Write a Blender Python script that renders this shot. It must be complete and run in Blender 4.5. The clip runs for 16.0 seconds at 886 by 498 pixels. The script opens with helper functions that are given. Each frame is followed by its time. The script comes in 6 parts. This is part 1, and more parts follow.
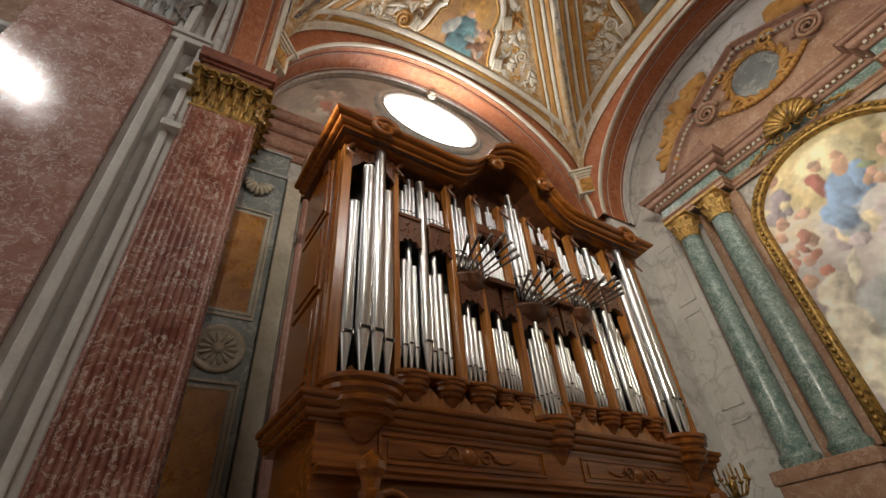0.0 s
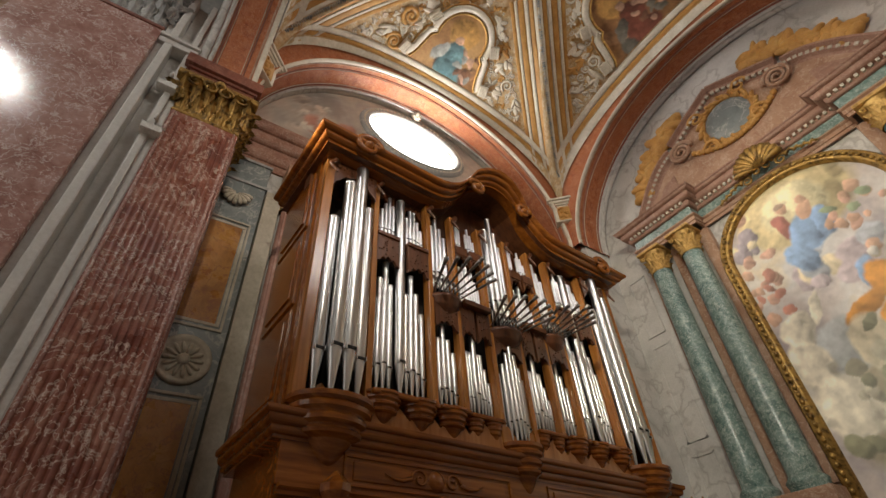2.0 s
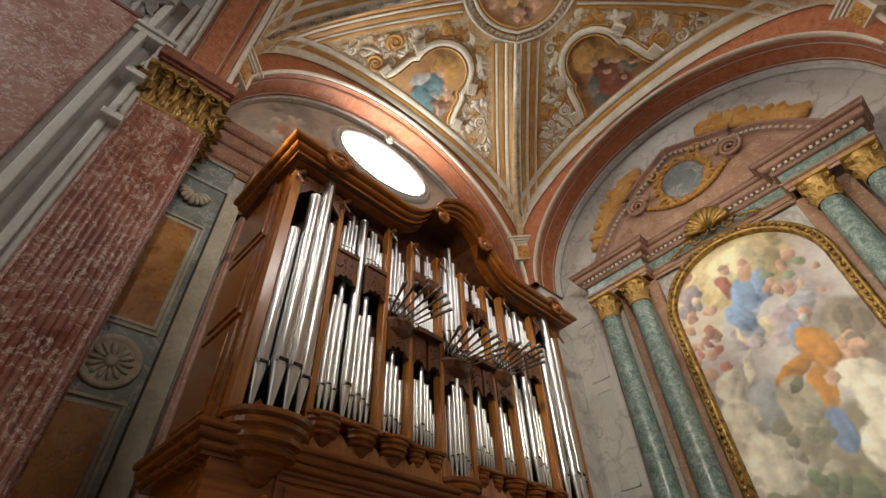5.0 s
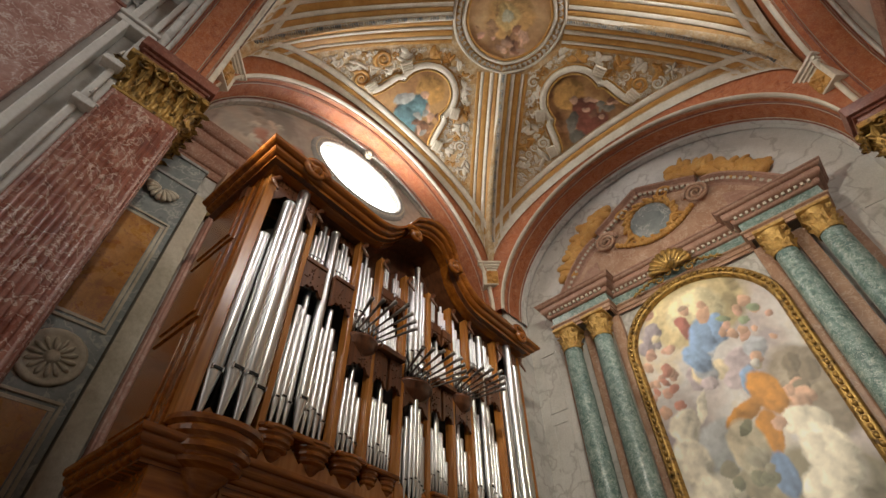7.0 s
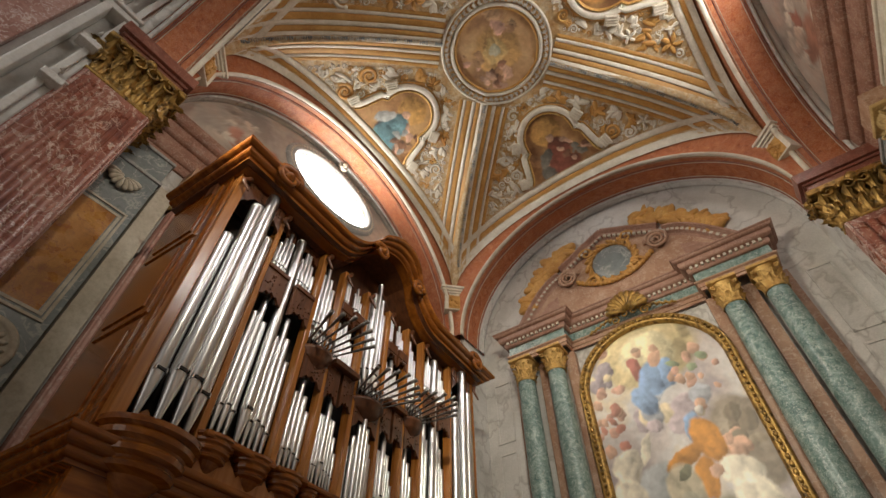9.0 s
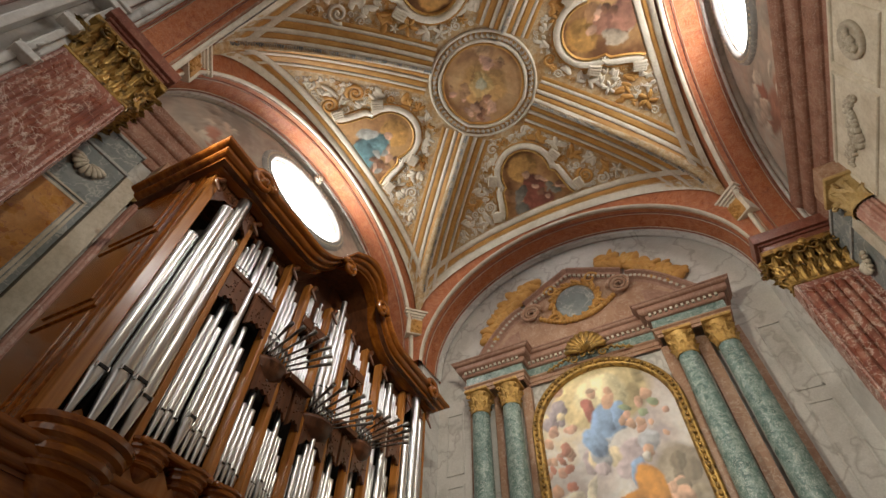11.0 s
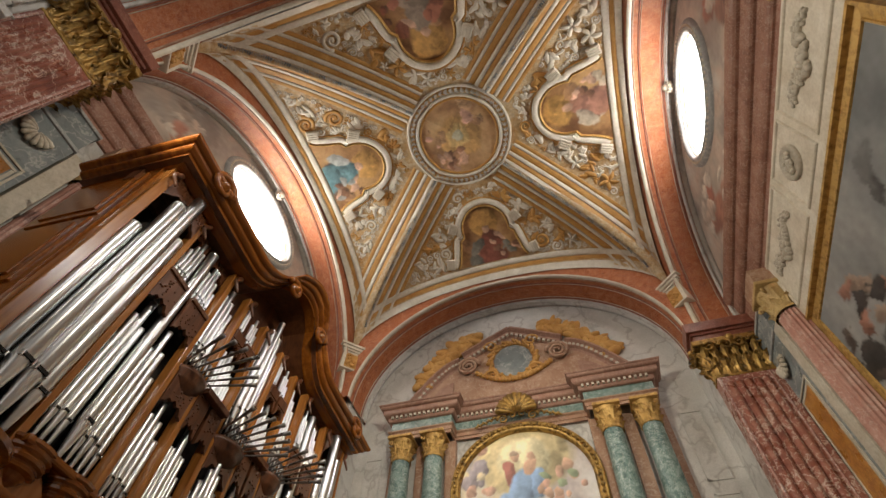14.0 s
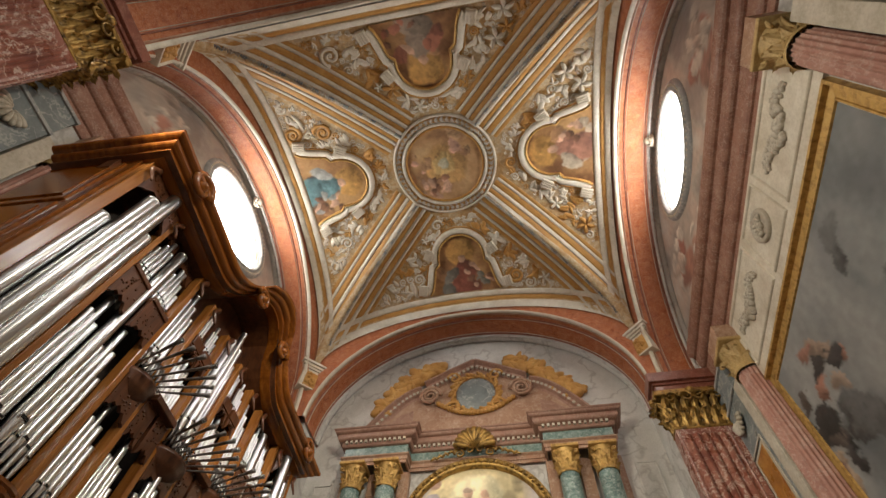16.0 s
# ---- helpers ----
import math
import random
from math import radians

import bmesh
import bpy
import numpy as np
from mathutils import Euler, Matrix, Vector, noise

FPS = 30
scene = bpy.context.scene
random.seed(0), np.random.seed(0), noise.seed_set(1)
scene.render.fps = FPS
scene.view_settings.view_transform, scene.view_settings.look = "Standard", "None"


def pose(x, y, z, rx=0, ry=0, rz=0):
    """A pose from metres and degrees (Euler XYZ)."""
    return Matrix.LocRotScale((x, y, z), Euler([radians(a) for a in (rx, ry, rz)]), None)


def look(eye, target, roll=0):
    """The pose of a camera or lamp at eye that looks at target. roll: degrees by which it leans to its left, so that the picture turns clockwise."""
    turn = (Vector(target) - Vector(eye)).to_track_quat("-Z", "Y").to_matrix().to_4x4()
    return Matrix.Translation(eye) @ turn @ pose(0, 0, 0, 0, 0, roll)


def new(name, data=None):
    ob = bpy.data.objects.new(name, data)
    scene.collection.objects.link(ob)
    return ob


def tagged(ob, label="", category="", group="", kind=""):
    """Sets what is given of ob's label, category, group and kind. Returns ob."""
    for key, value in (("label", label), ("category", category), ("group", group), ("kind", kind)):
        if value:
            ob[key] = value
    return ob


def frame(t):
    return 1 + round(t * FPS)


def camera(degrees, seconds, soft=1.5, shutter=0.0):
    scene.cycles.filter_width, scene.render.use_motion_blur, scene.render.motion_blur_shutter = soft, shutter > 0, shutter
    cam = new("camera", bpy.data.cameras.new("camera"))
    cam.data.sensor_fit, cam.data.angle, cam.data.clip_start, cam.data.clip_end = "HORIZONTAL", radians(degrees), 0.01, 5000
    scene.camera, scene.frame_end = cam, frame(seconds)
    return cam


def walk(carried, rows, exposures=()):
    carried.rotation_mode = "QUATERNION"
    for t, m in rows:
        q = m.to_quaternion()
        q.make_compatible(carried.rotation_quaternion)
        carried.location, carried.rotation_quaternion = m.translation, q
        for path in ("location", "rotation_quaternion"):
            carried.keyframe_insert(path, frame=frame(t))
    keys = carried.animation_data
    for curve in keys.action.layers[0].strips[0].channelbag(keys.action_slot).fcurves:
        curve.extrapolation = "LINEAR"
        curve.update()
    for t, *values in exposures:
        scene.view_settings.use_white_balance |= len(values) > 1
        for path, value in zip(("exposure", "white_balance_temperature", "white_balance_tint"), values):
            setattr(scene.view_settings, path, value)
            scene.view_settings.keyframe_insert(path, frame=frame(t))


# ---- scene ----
cam = camera(85.44, 16.0, soft=1.5)
PATH = [
    (0, (2.000, -0.177, 1.830), (0.664, 0.660, 3.062), -4.74),
    (0.5, (1.997, -0.181, 1.826), (0.688, 0.674, 3.073), -4.57),
    (1, (1.997, -0.185, 1.822), (0.711, 0.682, 3.085), -4.37),
    (1.5, (1.997, -0.193, 1.820), (0.735, 0.687, 3.099), -4.28),
    (2, (1.995, -0.205, 1.821), (0.759, 0.690, 3.114), -4.05),
    (2.5, (1.990, -0.216, 1.822), (0.779, 0.690, 3.130), -3.90),
    (3, (1.984, -0.223, 1.826), (0.799, 0.702, 3.145), -3.63),
    (3.5, (1.974, -0.228, 1.827), (0.815, 0.711, 3.159), -3.38),
    (4, (1.961, -0.230, 1.824), (0.832, 0.730, 3.167), -3.04),
    (6.5, (1.905, -0.218, 1.822), (0.935, 0.806, 3.240), -1.64),
    (7, (1.899, -0.222, 1.817), (0.964, 0.817, 3.248), -1.26),
    (7.5, (1.896, -0.226, 1.810), (0.999, 0.827, 3.255), -0.88),
    (8, (1.890, -0.232, 1.806), (1.034, 0.834, 3.266), -0.51),
    (8.5, (1.882, -0.238, 1.804), (1.064, 0.836, 3.280), -0.13),
    (9, (1.871, -0.244, 1.803), (1.091, 0.835, 3.295), 0.17),
    (11.5, (1.803, -0.247, 1.789), (1.223, 0.830, 3.370), 1.96),
    (12, (1.790, -0.243, 1.785), (1.254, 0.828, 3.388), 2.36),
    (12.5, (1.776, -0.238, 1.779), (1.284, 0.826, 3.400), 2.80),
    (13, (1.762, -0.234, 1.771), (1.313, 0.818, 3.412), 3.24),
    (13.5, (1.749, -0.233, 1.766), (1.333, 0.804, 3.425), 3.55),
    (14, (1.735, -0.234, 1.766), (1.353, 0.792, 3.440), 3.88),
    (14.5, (1.717, -0.231, 1.773), (1.368, 0.783, 3.461), 4.26),
    (15, (1.696, -0.224, 1.782), (1.380, 0.777, 3.485), 4.65),
    (15.5, (1.668, -0.216, 1.794), (1.387, 0.764, 3.515), 4.82),
    (16, (1.642, -0.212, 1.802), (1.389, 0.747, 3.538), 5.07),
]
walk(cam, [(t, look(eye, target, roll)) for t, eye, target, roll in PATH])

# ---- world, sun, lights ----
CY = 5.24                      # centre of the chapel along y
XW = 6.78                      # side lunette walls
VX, VN, VF = 5.4, -0.02, 10.5  # vault edges: sides, near, far
ZFOOT, ZTOP = 13.9, 17.75       # rib feet and crown
XP, JN, JF = 5.2, -0.07, 10.55  # corner piers: faces to the axis, near and far jambs
AX, AY = 0.0, 12.09           # altar axis and altar wall
ORG = pose(-3.65, 1.25, 0.08, 0, 0, 93.13) @ Matrix.Translation((4.1, 0, 0)) @ Matrix.Diagonal((1.12, 1.12, 1.034, 1)) @ Matrix.Translation((-4.1, 0, 0))  # organ front: x along it, y into the case, z up
world = bpy.data.worlds.new("sky")
scene.world = world
world.use_nodes = True
wn = world.node_tree
sky = wn.nodes.new("ShaderNodeTexSky")
sky.sky_type, sky.sun_disc, sky.sun_elevation, sky.sun_rotation = "NISHITA", False, radians(38), radians(60)
wn.nodes["Background"].inputs[1].default_value = 0.15
wn.links.new(sky.outputs[0], wn.nodes["Background"].inputs[0])


def lamp(name, kind, m, energy, color, **kw):
    d = bpy.data.lights.new(name, kind)
    d.energy, d.color = energy, color
    for k, val in kw.items():
        if k == "size":
            d.size = val
        elif k == "size_y":
            d.shape, d.size_y = "RECTANGLE", val
        elif k == "angle":
            d.angle = radians(val)
        elif k == "spot":
            d.spot_size, d.spot_blend = radians(val), 0.8
        elif k == "radius":
            d.shadow_soft_size = val
    ob = new(name, d)
    ob.matrix_world = m
    return ob


WARM, DAY = (1.0, 0.92, 0.755), (1.0, 0.97, 0.93)
lamp("sun", "SUN", look((20, -8, 22), (0, 0, 0)), 3.0, (1.0, 0.95, 0.88), angle=0.5)
# daylight in the two oval window openings
for sx in (-1, 1):
    w = lamp("window_daylight", "AREA", look((sx * (XW + 0.06), CY, 15.44), (0, CY, 15.44)), 215, DAY, size=3.1)
    w.data.shape, w.data.size_y = "ELLIPSE", 2.06
# unseen nave light behind the camera: a high window (no opening built), then an added fill lamp
lamp("unseen_nave_light", "AREA", look((3.6, -8.6, 18.9), (1.0, -7.0, 0.0)), 620, (1.0, 0.96, 0.9), size=2.6, size_y=1.1)
lamp("unseen_nave_light", "AREA", look((2.0, -14.5, 6.0), (0.0, 8.0, 10.0)), 200, (1.0, 0.92, 0.82), size=9.0, size_y=9.0)
# spots: left ones (x < 0) for the bracket floodlights, right ones added fill without fixtures
lamp("flood_fill_light", "SPOT", look((-3.9, -1.5, 9.8), (2.6, 11.8, 8.0)), 2700, WARM, spot=56, radius=0.15)
lamp("flood_fill_light", "SPOT", look((3.9, -1.5, 9.8), (-2.0, 11.8, 8.2)), 2500, WARM, spot=56, radius=0.15)
lamp("flood_fill_light", "SPOT", look((4.4, -1.2, 10.5), (-4.4, 4.2, 10.3)), 1450, WARM, spot=72, radius=0.1)
lamp("flood_fill_light", "SPOT", look((-4.3, -1.2, 10.5), (6.8, 5.2, 8.6)), 2100, WARM, spot=64, radius=0.2)

# ---- materials ----


def mat(name, rough=0.5, metal=0.0):
    m = bpy.data.materials.new(name)
    m.use_nodes = True
    nt = m.node_tree
    b = nt.nodes["Principled BSDF"]
    b.inputs["Roughness"].default_value, b.inputs["Metallic"].default_value = rough, metal
    return m, nt, b


def coords(nt, scale=(1, 1, 1), warp=0.0, wscale=1.0):
    tc = nt.nodes.new("ShaderNodeTexCoord")
    mp = nt.nodes.new("ShaderNodeMapping")
    mp.inputs["Scale"].default_value = scale
    nt.links.new(tc.outputs["Object"], mp.inputs[0])
    out = mp.outputs[0]
    if warp:
        nz = nt.nodes.new("ShaderNodeTexNoise")
        nz.inputs["Scale"].default_value, nz.inputs["Detail"].default_value = wscale, 4
        nt.links.new(out, nz.inputs["Vector"])
        mx = nt.nodes.new("ShaderNodeVectorMath")
        mx.operation = "MULTIPLY_ADD"
        mx.inputs[1].default_value = (warp, warp, warp)
        nt.links.new(nz.outputs["Color"], mx.inputs[0])
        nt.links.new(out, mx.inputs[2])
        out = mx.outputs[0]
    return out


def noise_tex(nt, vec, scale, detail=5, rough=0.55):
    n = nt.nodes.new("ShaderNodeTexNoise")
    n.inputs["Scale"].default_value, n.inputs["Detail"].default_value, n.inputs["Roughness"].default_value = scale, detail, rough
    nt.links.new(vec, n.inputs["Vector"])
    return n.outputs["Fac"]


def ramp(nt, fac, stops):
    r = nt.nodes.new("ShaderNodeValToRGB")
    els = r.color_ramp.elements
    for i, (p, c) in enumerate(stops):
        e = els[i] if i < 2 else els.new(p)
        e.position, e.color = p, (*c, 1)
    nt.links.new(fac, r.inputs[0])
    return r.outputs["Color"]


def mix(nt, fac, a, b, mode="MIX"):
    m = nt.nodes.new("ShaderNodeMix")
    m.data_type, m.blend_type = "RGBA", mode
    for sock, v in ((m.inputs[0], fac), (m.inputs[6], a), (m.inputs[7], b)):
        if isinstance(v, (int, float)):
            sock.default_value = v
        elif isinstance(v, tuple):
            sock.default_value = (*v, 1)
        else:
            nt.links.new(v, sock)
    return m.outputs[2]


def bump(nt, b, fac, strength, dist=0.02):
    n = nt.nodes.new("ShaderNodeBump")
    n.inputs["Strength"].default_value, n.inputs["Distance"].default_value = strength, dist
    nt.links.new(fac, n.inputs["Height"])
    nt.links.new(n.outputs[0], b.inputs["Normal"])


def marble(name, stops, vein, scale=1.2, vscale=2.2, rough=0.28, amount=0.75, relief=0.05):
    m, nt, b = mat(name, rough)
    v = coords(nt, warp=0.9, wscale=scale * 0.8)
    base = ramp(nt, noise_tex(nt, v, scale, 7, 0.62), stops)
    w = noise_tex(nt, coords(nt, warp=1.6, wscale=vscale * 0.6), vscale, 3, 0.5)
    line = nt.nodes.new("ShaderNodeMath")
    line.operation = "SUBTRACT"
    line.inputs[1].default_value = 0.5
    nt.links.new(w, line.inputs[0])
    ab = nt.nodes.new("ShaderNodeMath")
    ab.operation = "ABSOLUTE"
    nt.links.new(line.outputs[0], ab.inputs[0])
    thin = ramp(nt, ab.outputs[0], [(0.0, (amount,) * 3), (0.03, (0, 0, 0))])
    col = mix(nt, thin, base, vein)
    fine = noise_tex(nt, coords(nt), 24, 4, 0.7)
    col = mix(nt, 0.35, col, ramp(nt, fine, [(0.3, (0.45,) * 3), (0.7, (1, 1, 1))]), "MULTIPLY")
    nt.links.new(col, b.inputs["Base Color"])
    rr = ramp(nt, noise_tex(nt, coords(nt), 3.0), [(0.3, (rough * 0.7,) * 3), (0.75, (min(1, rough * 1.5),) * 3)])
    nt.links.new(rr, b.inputs["Roughness"])
    bump(nt, b, fine, relief)
    return m


def plaster(name, stops, scale=0.9, rough=0.75, relief=0.15, fine_scale=18, grime=0.4):
    m, nt, b = mat(name, rough)
    base = ramp(nt, noise_tex(nt, coords(nt, warp=0.5, wscale=1.5), scale, 6, 0.6), stops)
    fine = noise_tex(nt, coords(nt), fine_scale, 5, 0.65)
    col = mix(nt, grime, base, ramp(nt, fine, [(0.32, (0.5, 0.45, 0.38)), (0.6, (1, 1, 1))]), "MULTIPLY")
    nt.links.new(col, b.inputs["Base Color"])
    bump(nt, b, fine, relief)
    return m


def wood(name, c1, c2, c3, axis=2, rough=0.38):
    m, nt, b = mat(name, rough)
    sc = [7, 7, 7]
    sc[axis] = 0.5
    v = coords(nt, tuple(sc), warp=0.6, wscale=0.8)
    g = noise_tex(nt, v, 1.6, 6, 0.6)
    col = ramp(nt, g, [(0.25, c1), (0.5, c2), (0.78, c3)])
    big = noise_tex(nt, coords(nt), 0.8, 3)
    col = mix(nt, 0.5, col, ramp(nt, big, [(0.3, (0.6, 0.55, 0.5)), (0.7, (1, 1, 1))]), "MULTIPLY")
    nt.links.new(col, b.inputs["Base Color"])
    bump(nt, b, g, 0.06)
    b.inputs["Coat Weight"].default_value, b.inputs["Coat Roughness"].default_value = 0.4, 0.16
    return m


def metal(name, color, rough, dirt=(0.3, 0.3, 0.3), scale=5.0, metallic=1.0, relief=0.03):
    m, nt, b = mat(name, rough, metallic)
    f = noise_tex(nt, coords(nt, warp=0.3), scale, 5)
    col = ramp(nt, f, [(0.3, dirt), (0.55, color)])
    nt.links.new(col, b.inputs["Base Color"])
    if relief:
        nt.links.new(ramp(nt, noise_tex(nt, coords(nt), scale * 1.7), [(0.3, (rough * 0.7,) * 3), (0.7, (min(1, rough * 1.6),) * 3)]), b.inputs["Roughness"])
    bump(nt, b, f, relief)
    return m


def fresco(name, stops, scale=1.6, rough=0.7, warp=1.4):
    """A painted scene as soft, cloudy patches of colour."""
    m, nt, b = mat(name, rough)
    v = coords(nt, warp=warp, wscale=scale * 0.9)
    col = ramp(nt, noise_tex(nt, v, scale, 5, 0.6), stops)
    sh = noise_tex(nt, coords(nt, warp=0.8, wscale=3.0), scale * 3.2, 5, 0.6)
    col = mix(nt, 0.55, col, ramp(nt, sh, [(0.32, (0.35, 0.3, 0.27)), (0.62, (1, 1, 1))]), "MULTIPLY")
    nt.links.new(col, b.inputs["Base Color"])
    bump(nt, b, sh, 0.05)
    return m


M = {}
M["red"] = marble("red_breccia_marble", [(0.25, (0.14, 0.041, 0.029)), (0.48, (0.27, 0.094, 0.063)), (0.68, (0.41, 0.20, 0.145))], (0.66, 0.52, 0.44), 2.2, 3.0, 0.3, 0.95)
M["red_polished"] = marble("red_polished_marble", [(0.25, (0.27, 0.125, 0.105)), (0.5, (0.42, 0.235, 0.20)), (0.75, (0.56, 0.38, 0.34))], (0.72, 0.60, 0.55), 2.6, 3.6, 0.12, 0.95)
M["red_paint"] = marble("red_painted_marble", [(0.25, (0.22, 0.050, 0.015)), (0.5, (0.39, 0.112, 0.036)), (0.72, (0.50, 0.205, 0.088))], (0.58, 0.33, 0.20), 5.0, 7.0, 0.7, 0.6)
M["cornice_red"] = marble("muted_red_cornice", [(0.25, (0.18, 0.076, 0.048)), (0.5, (0.30, 0.142, 0.094)), (0.75, (0.40, 0.23, 0.165))], (0.50, 0.36, 0.28), 2.6, 4.0, 0.6, 0.6)
M["pale_red"] = marble("faded_red_marble", [(0.25, (0.30, 0.135, 0.10)), (0.5, (0.43, 0.22, 0.17)), (0.75, (0.53, 0.33, 0.26))], (0.62, 0.46, 0.38), 1.6, 2.4, 0.55, 0.5)
M["faded_gold"] = plaster("faded_gilding", [(0.3, (0.38, 0.24, 0.08)), (0.6, (0.54, 0.38, 0.16)), (0.8, (0.62, 0.48, 0.25))], 3.0, 0.6, 0.2, 20, 0.5)
M["red_dark"] = marble("dark_red_moulding", [(0.25, (0.13, 0.035, 0.022)), (0.6, (0.25, 0.085, 0.055)), (0.8, (0.34, 0.15, 0.10))], (0.45, 0.28, 0.2), 3.0, 4.0, 0.4, 0.4)
M["altar_red"] = marble("pale_red_moulding", [(0.25, (0.24, 0.115, 0.078)), (0.6, (0.36, 0.20, 0.14)), (0.8, (0.46, 0.29, 0.21))], (0.55, 0.40, 0.30), 3.0, 4.0, 0.5, 0.4)
M["green"] = marble("green_marble", [(0.3, (0.055, 0.105, 0.095)), (0.5, (0.15, 0.235, 0.21)), (0.7, (0.36, 0.44, 0.40))], (0.6, 0.64, 0.58), 4.5, 5.0, 0.35)
M["grey"] = marble("grey_marble", [(0.25, (0.22, 0.225, 0.22)), (0.55, (0.36, 0.36, 0.345)), (0.8, (0.48, 0.47, 0.44))], (0.55, 0.54, 0.5), 1.4, 2.0, 0.45)
M["blue_grey"] = marble("blue_grey_marble", [(0.25, (0.13, 0.15, 0.155)), (0.55, (0.22, 0.245, 0.245)), (0.8, (0.36, 0.37, 0.35))], (0.5, 0.5, 0.46), 1.6, 2.2, 0.35)
M["orange"] = marble("siena_marble", [(0.25, (0.20, 0.070, 0.014)), (0.5, (0.46, 0.20, 0.040)), (0.75, (0.62, 0.34, 0.10))], (0.3, 0.1, 0.04), 1.8, 2.6, 0.3)
M["salmon"] = marble("salmon_marble", [(0.25, (0.27, 0.135, 0.078)), (0.55, (0.40, 0.235, 0.15)), (0.8, (0.51, 0.35, 0.25))], (0.56, 0.42, 0.32), 2.2, 3.0, 0.5)
M["wall"] = marble("painted_wall", [(0.25, (0.42, 0.405, 0.375)), (0.5, (0.60, 0.58, 0.545)), (0.8, (0.71, 0.69, 0.65))], (0.33, 0.30, 0.27), 0.9, 0.9, 0.7, 0.6, 0.1)
M["lunette"] = fresco("lunette_fresco", [(0.3, (0.30, 0.26, 0.22)), (0.45, (0.48, 0.44, 0.39)), (0.58, (0.42, 0.25, 0.17)), (0.7, (0.55, 0.50, 0.44))], 0.9)
M["stucco"] = plaster("stucco", [(0.3, (0.40, 0.345, 0.26)), (0.6, (0.56, 0.51, 0.42)), (0.8, (0.63, 0.59, 0.51))], 1.6, 0.7, 0.2, 14)
M["stucco_white"] = plaster("white_stucco", [(0.3, (0.55, 0.485, 0.375)), (0.6, (0.70, 0.645, 0.535)), (0.8, (0.76, 0.715, 0.62))], 2.0, 0.65, 0.12, 16, 0.3)
M["ground"] = fresco("vault_ground_fresco", [(0.3, (0.46, 0.25, 0.085)), (0.45, (0.56, 0.38, 0.18)), (0.6, (0.64, 0.52, 0.34)), (0.75, (0.50, 0.28, 0.10))], 2.6)
M["ochre"] = plaster("ochre_band", [(0.3, (0.40, 0.19, 0.04)), (0.6, (0.54, 0.29, 0.075)), (0.8, (0.61, 0.39, 0.14))], 2.2, 0.6, 0.1, 20, 0.35)
M["gold"] = metal("gilded", (0.58, 0.37, 0.12), 0.45, (0.30, 0.17, 0.05), 9.0, 0.5, 0.3)
M["gold_dark"] = metal("dark_gilding", (0.40, 0.24, 0.065), 0.36, (0.05, 0.027, 0.011), 8.0, 0.6, 0.45)
M["tin"] = metal("polished_tin", (0.69, 0.695, 0.70), 0.28, (0.61, 0.615, 0.62), 1.0, 1.0, 0.0)
M["tin_dark"] = metal("dark_trumpet_metal", (0.30, 0.29, 0.28), 0.3, (0.14, 0.13, 0.12), 4.0)
M["mouth"] = mat("pipe_mouth_shadow", 0.9)[0]
M["mouth"].node_tree.nodes["Principled BSDF"].inputs["Base Color"].default_value = (0.02, 0.018, 0.016, 1)
M["wood"] = wood("varnished_walnut", (0.115, 0.030, 0.004), (0.255, 0.076, 0.009), (0.42, 0.155, 0.025), 0, 0.22)
M["wood_v"] = wood("varnished_upright_wood", (0.24, 0.082, 0.015), (0.40, 0.155, 0.034), (0.53, 0.235, 0.062), 2, 0.26)
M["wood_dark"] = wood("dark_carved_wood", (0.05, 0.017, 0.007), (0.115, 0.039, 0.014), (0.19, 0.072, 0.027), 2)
# near-black: the shade inside the organ case is put into the colour
M["dark"] = plaster("organ_interior_shade", [(0.3, (0.012, 0.009, 0.007)), (0.7, (0.03, 0.022, 0.016))], 3, 0.9)
m, nt, bs = mat("sky_pane", 0.3)
bs.inputs["Emission Color"].default_value, bs.inputs["Emission Strength"].default_value = (1.0, 0.98, 0.95, 1), 7.0
M["sky_pane"] = m
M["floor"] = marble("floor_marble", [(0.3, (0.25, 0.2, 0.16)), (0.7, (0.42, 0.36, 0.3))], (0.5, 0.45, 0.4), 1.0, 1.5, 0.3)
M["pale_grey"] = plaster("pale_grey_stone", [(0.3, (0.52, 0.505, 0.475)), (0.7, (0.66, 0.645, 0.61))], 1.2, 0.5, 0.08, 14, 0.25)
M["white_paint"] = plaster("white_enamel", [(0.3, (0.62, 0.61, 0.58)), (0.7, (0.74, 0.73, 0.70))], 4, 0.4, 0.03)


# paintings: colour laid point by point on their own fine mesh


def lattice(p, scale, seed):
    """Smooth random values from 0 to 1 over points p."""
    g = np.random.RandomState(seed).rand(64, 64)
    q = p * scale + 200.0
    i = np.floor(q).astype(int)
    f = q - i
    f = f * f * (3 - 2 * f)
    i0, i1 = i % 64, (i + 1) % 64
    a = g[i0[:, 0], i0[:, 1]] * (1 - f[:, 0]) + g[i1[:, 0], i0[:, 1]] * f[:, 0]
    b = g[i0[:, 0], i1[:, 1]] * (1 - f[:, 0]) + g[i1[:, 0], i1[:, 1]] * f[:, 0]
    return a * (1 - f[:, 1]) + b * f[:, 1]


def clouds(p, scale, seed, octaves=5):
    out, amp, tot = 0, 1.0, 0.0
    for k in range(octaves):
        out = out + amp * lattice(p, scale * 2 ** k, seed + k)
        tot, amp = tot + amp, amp * 0.55
    return out / tot


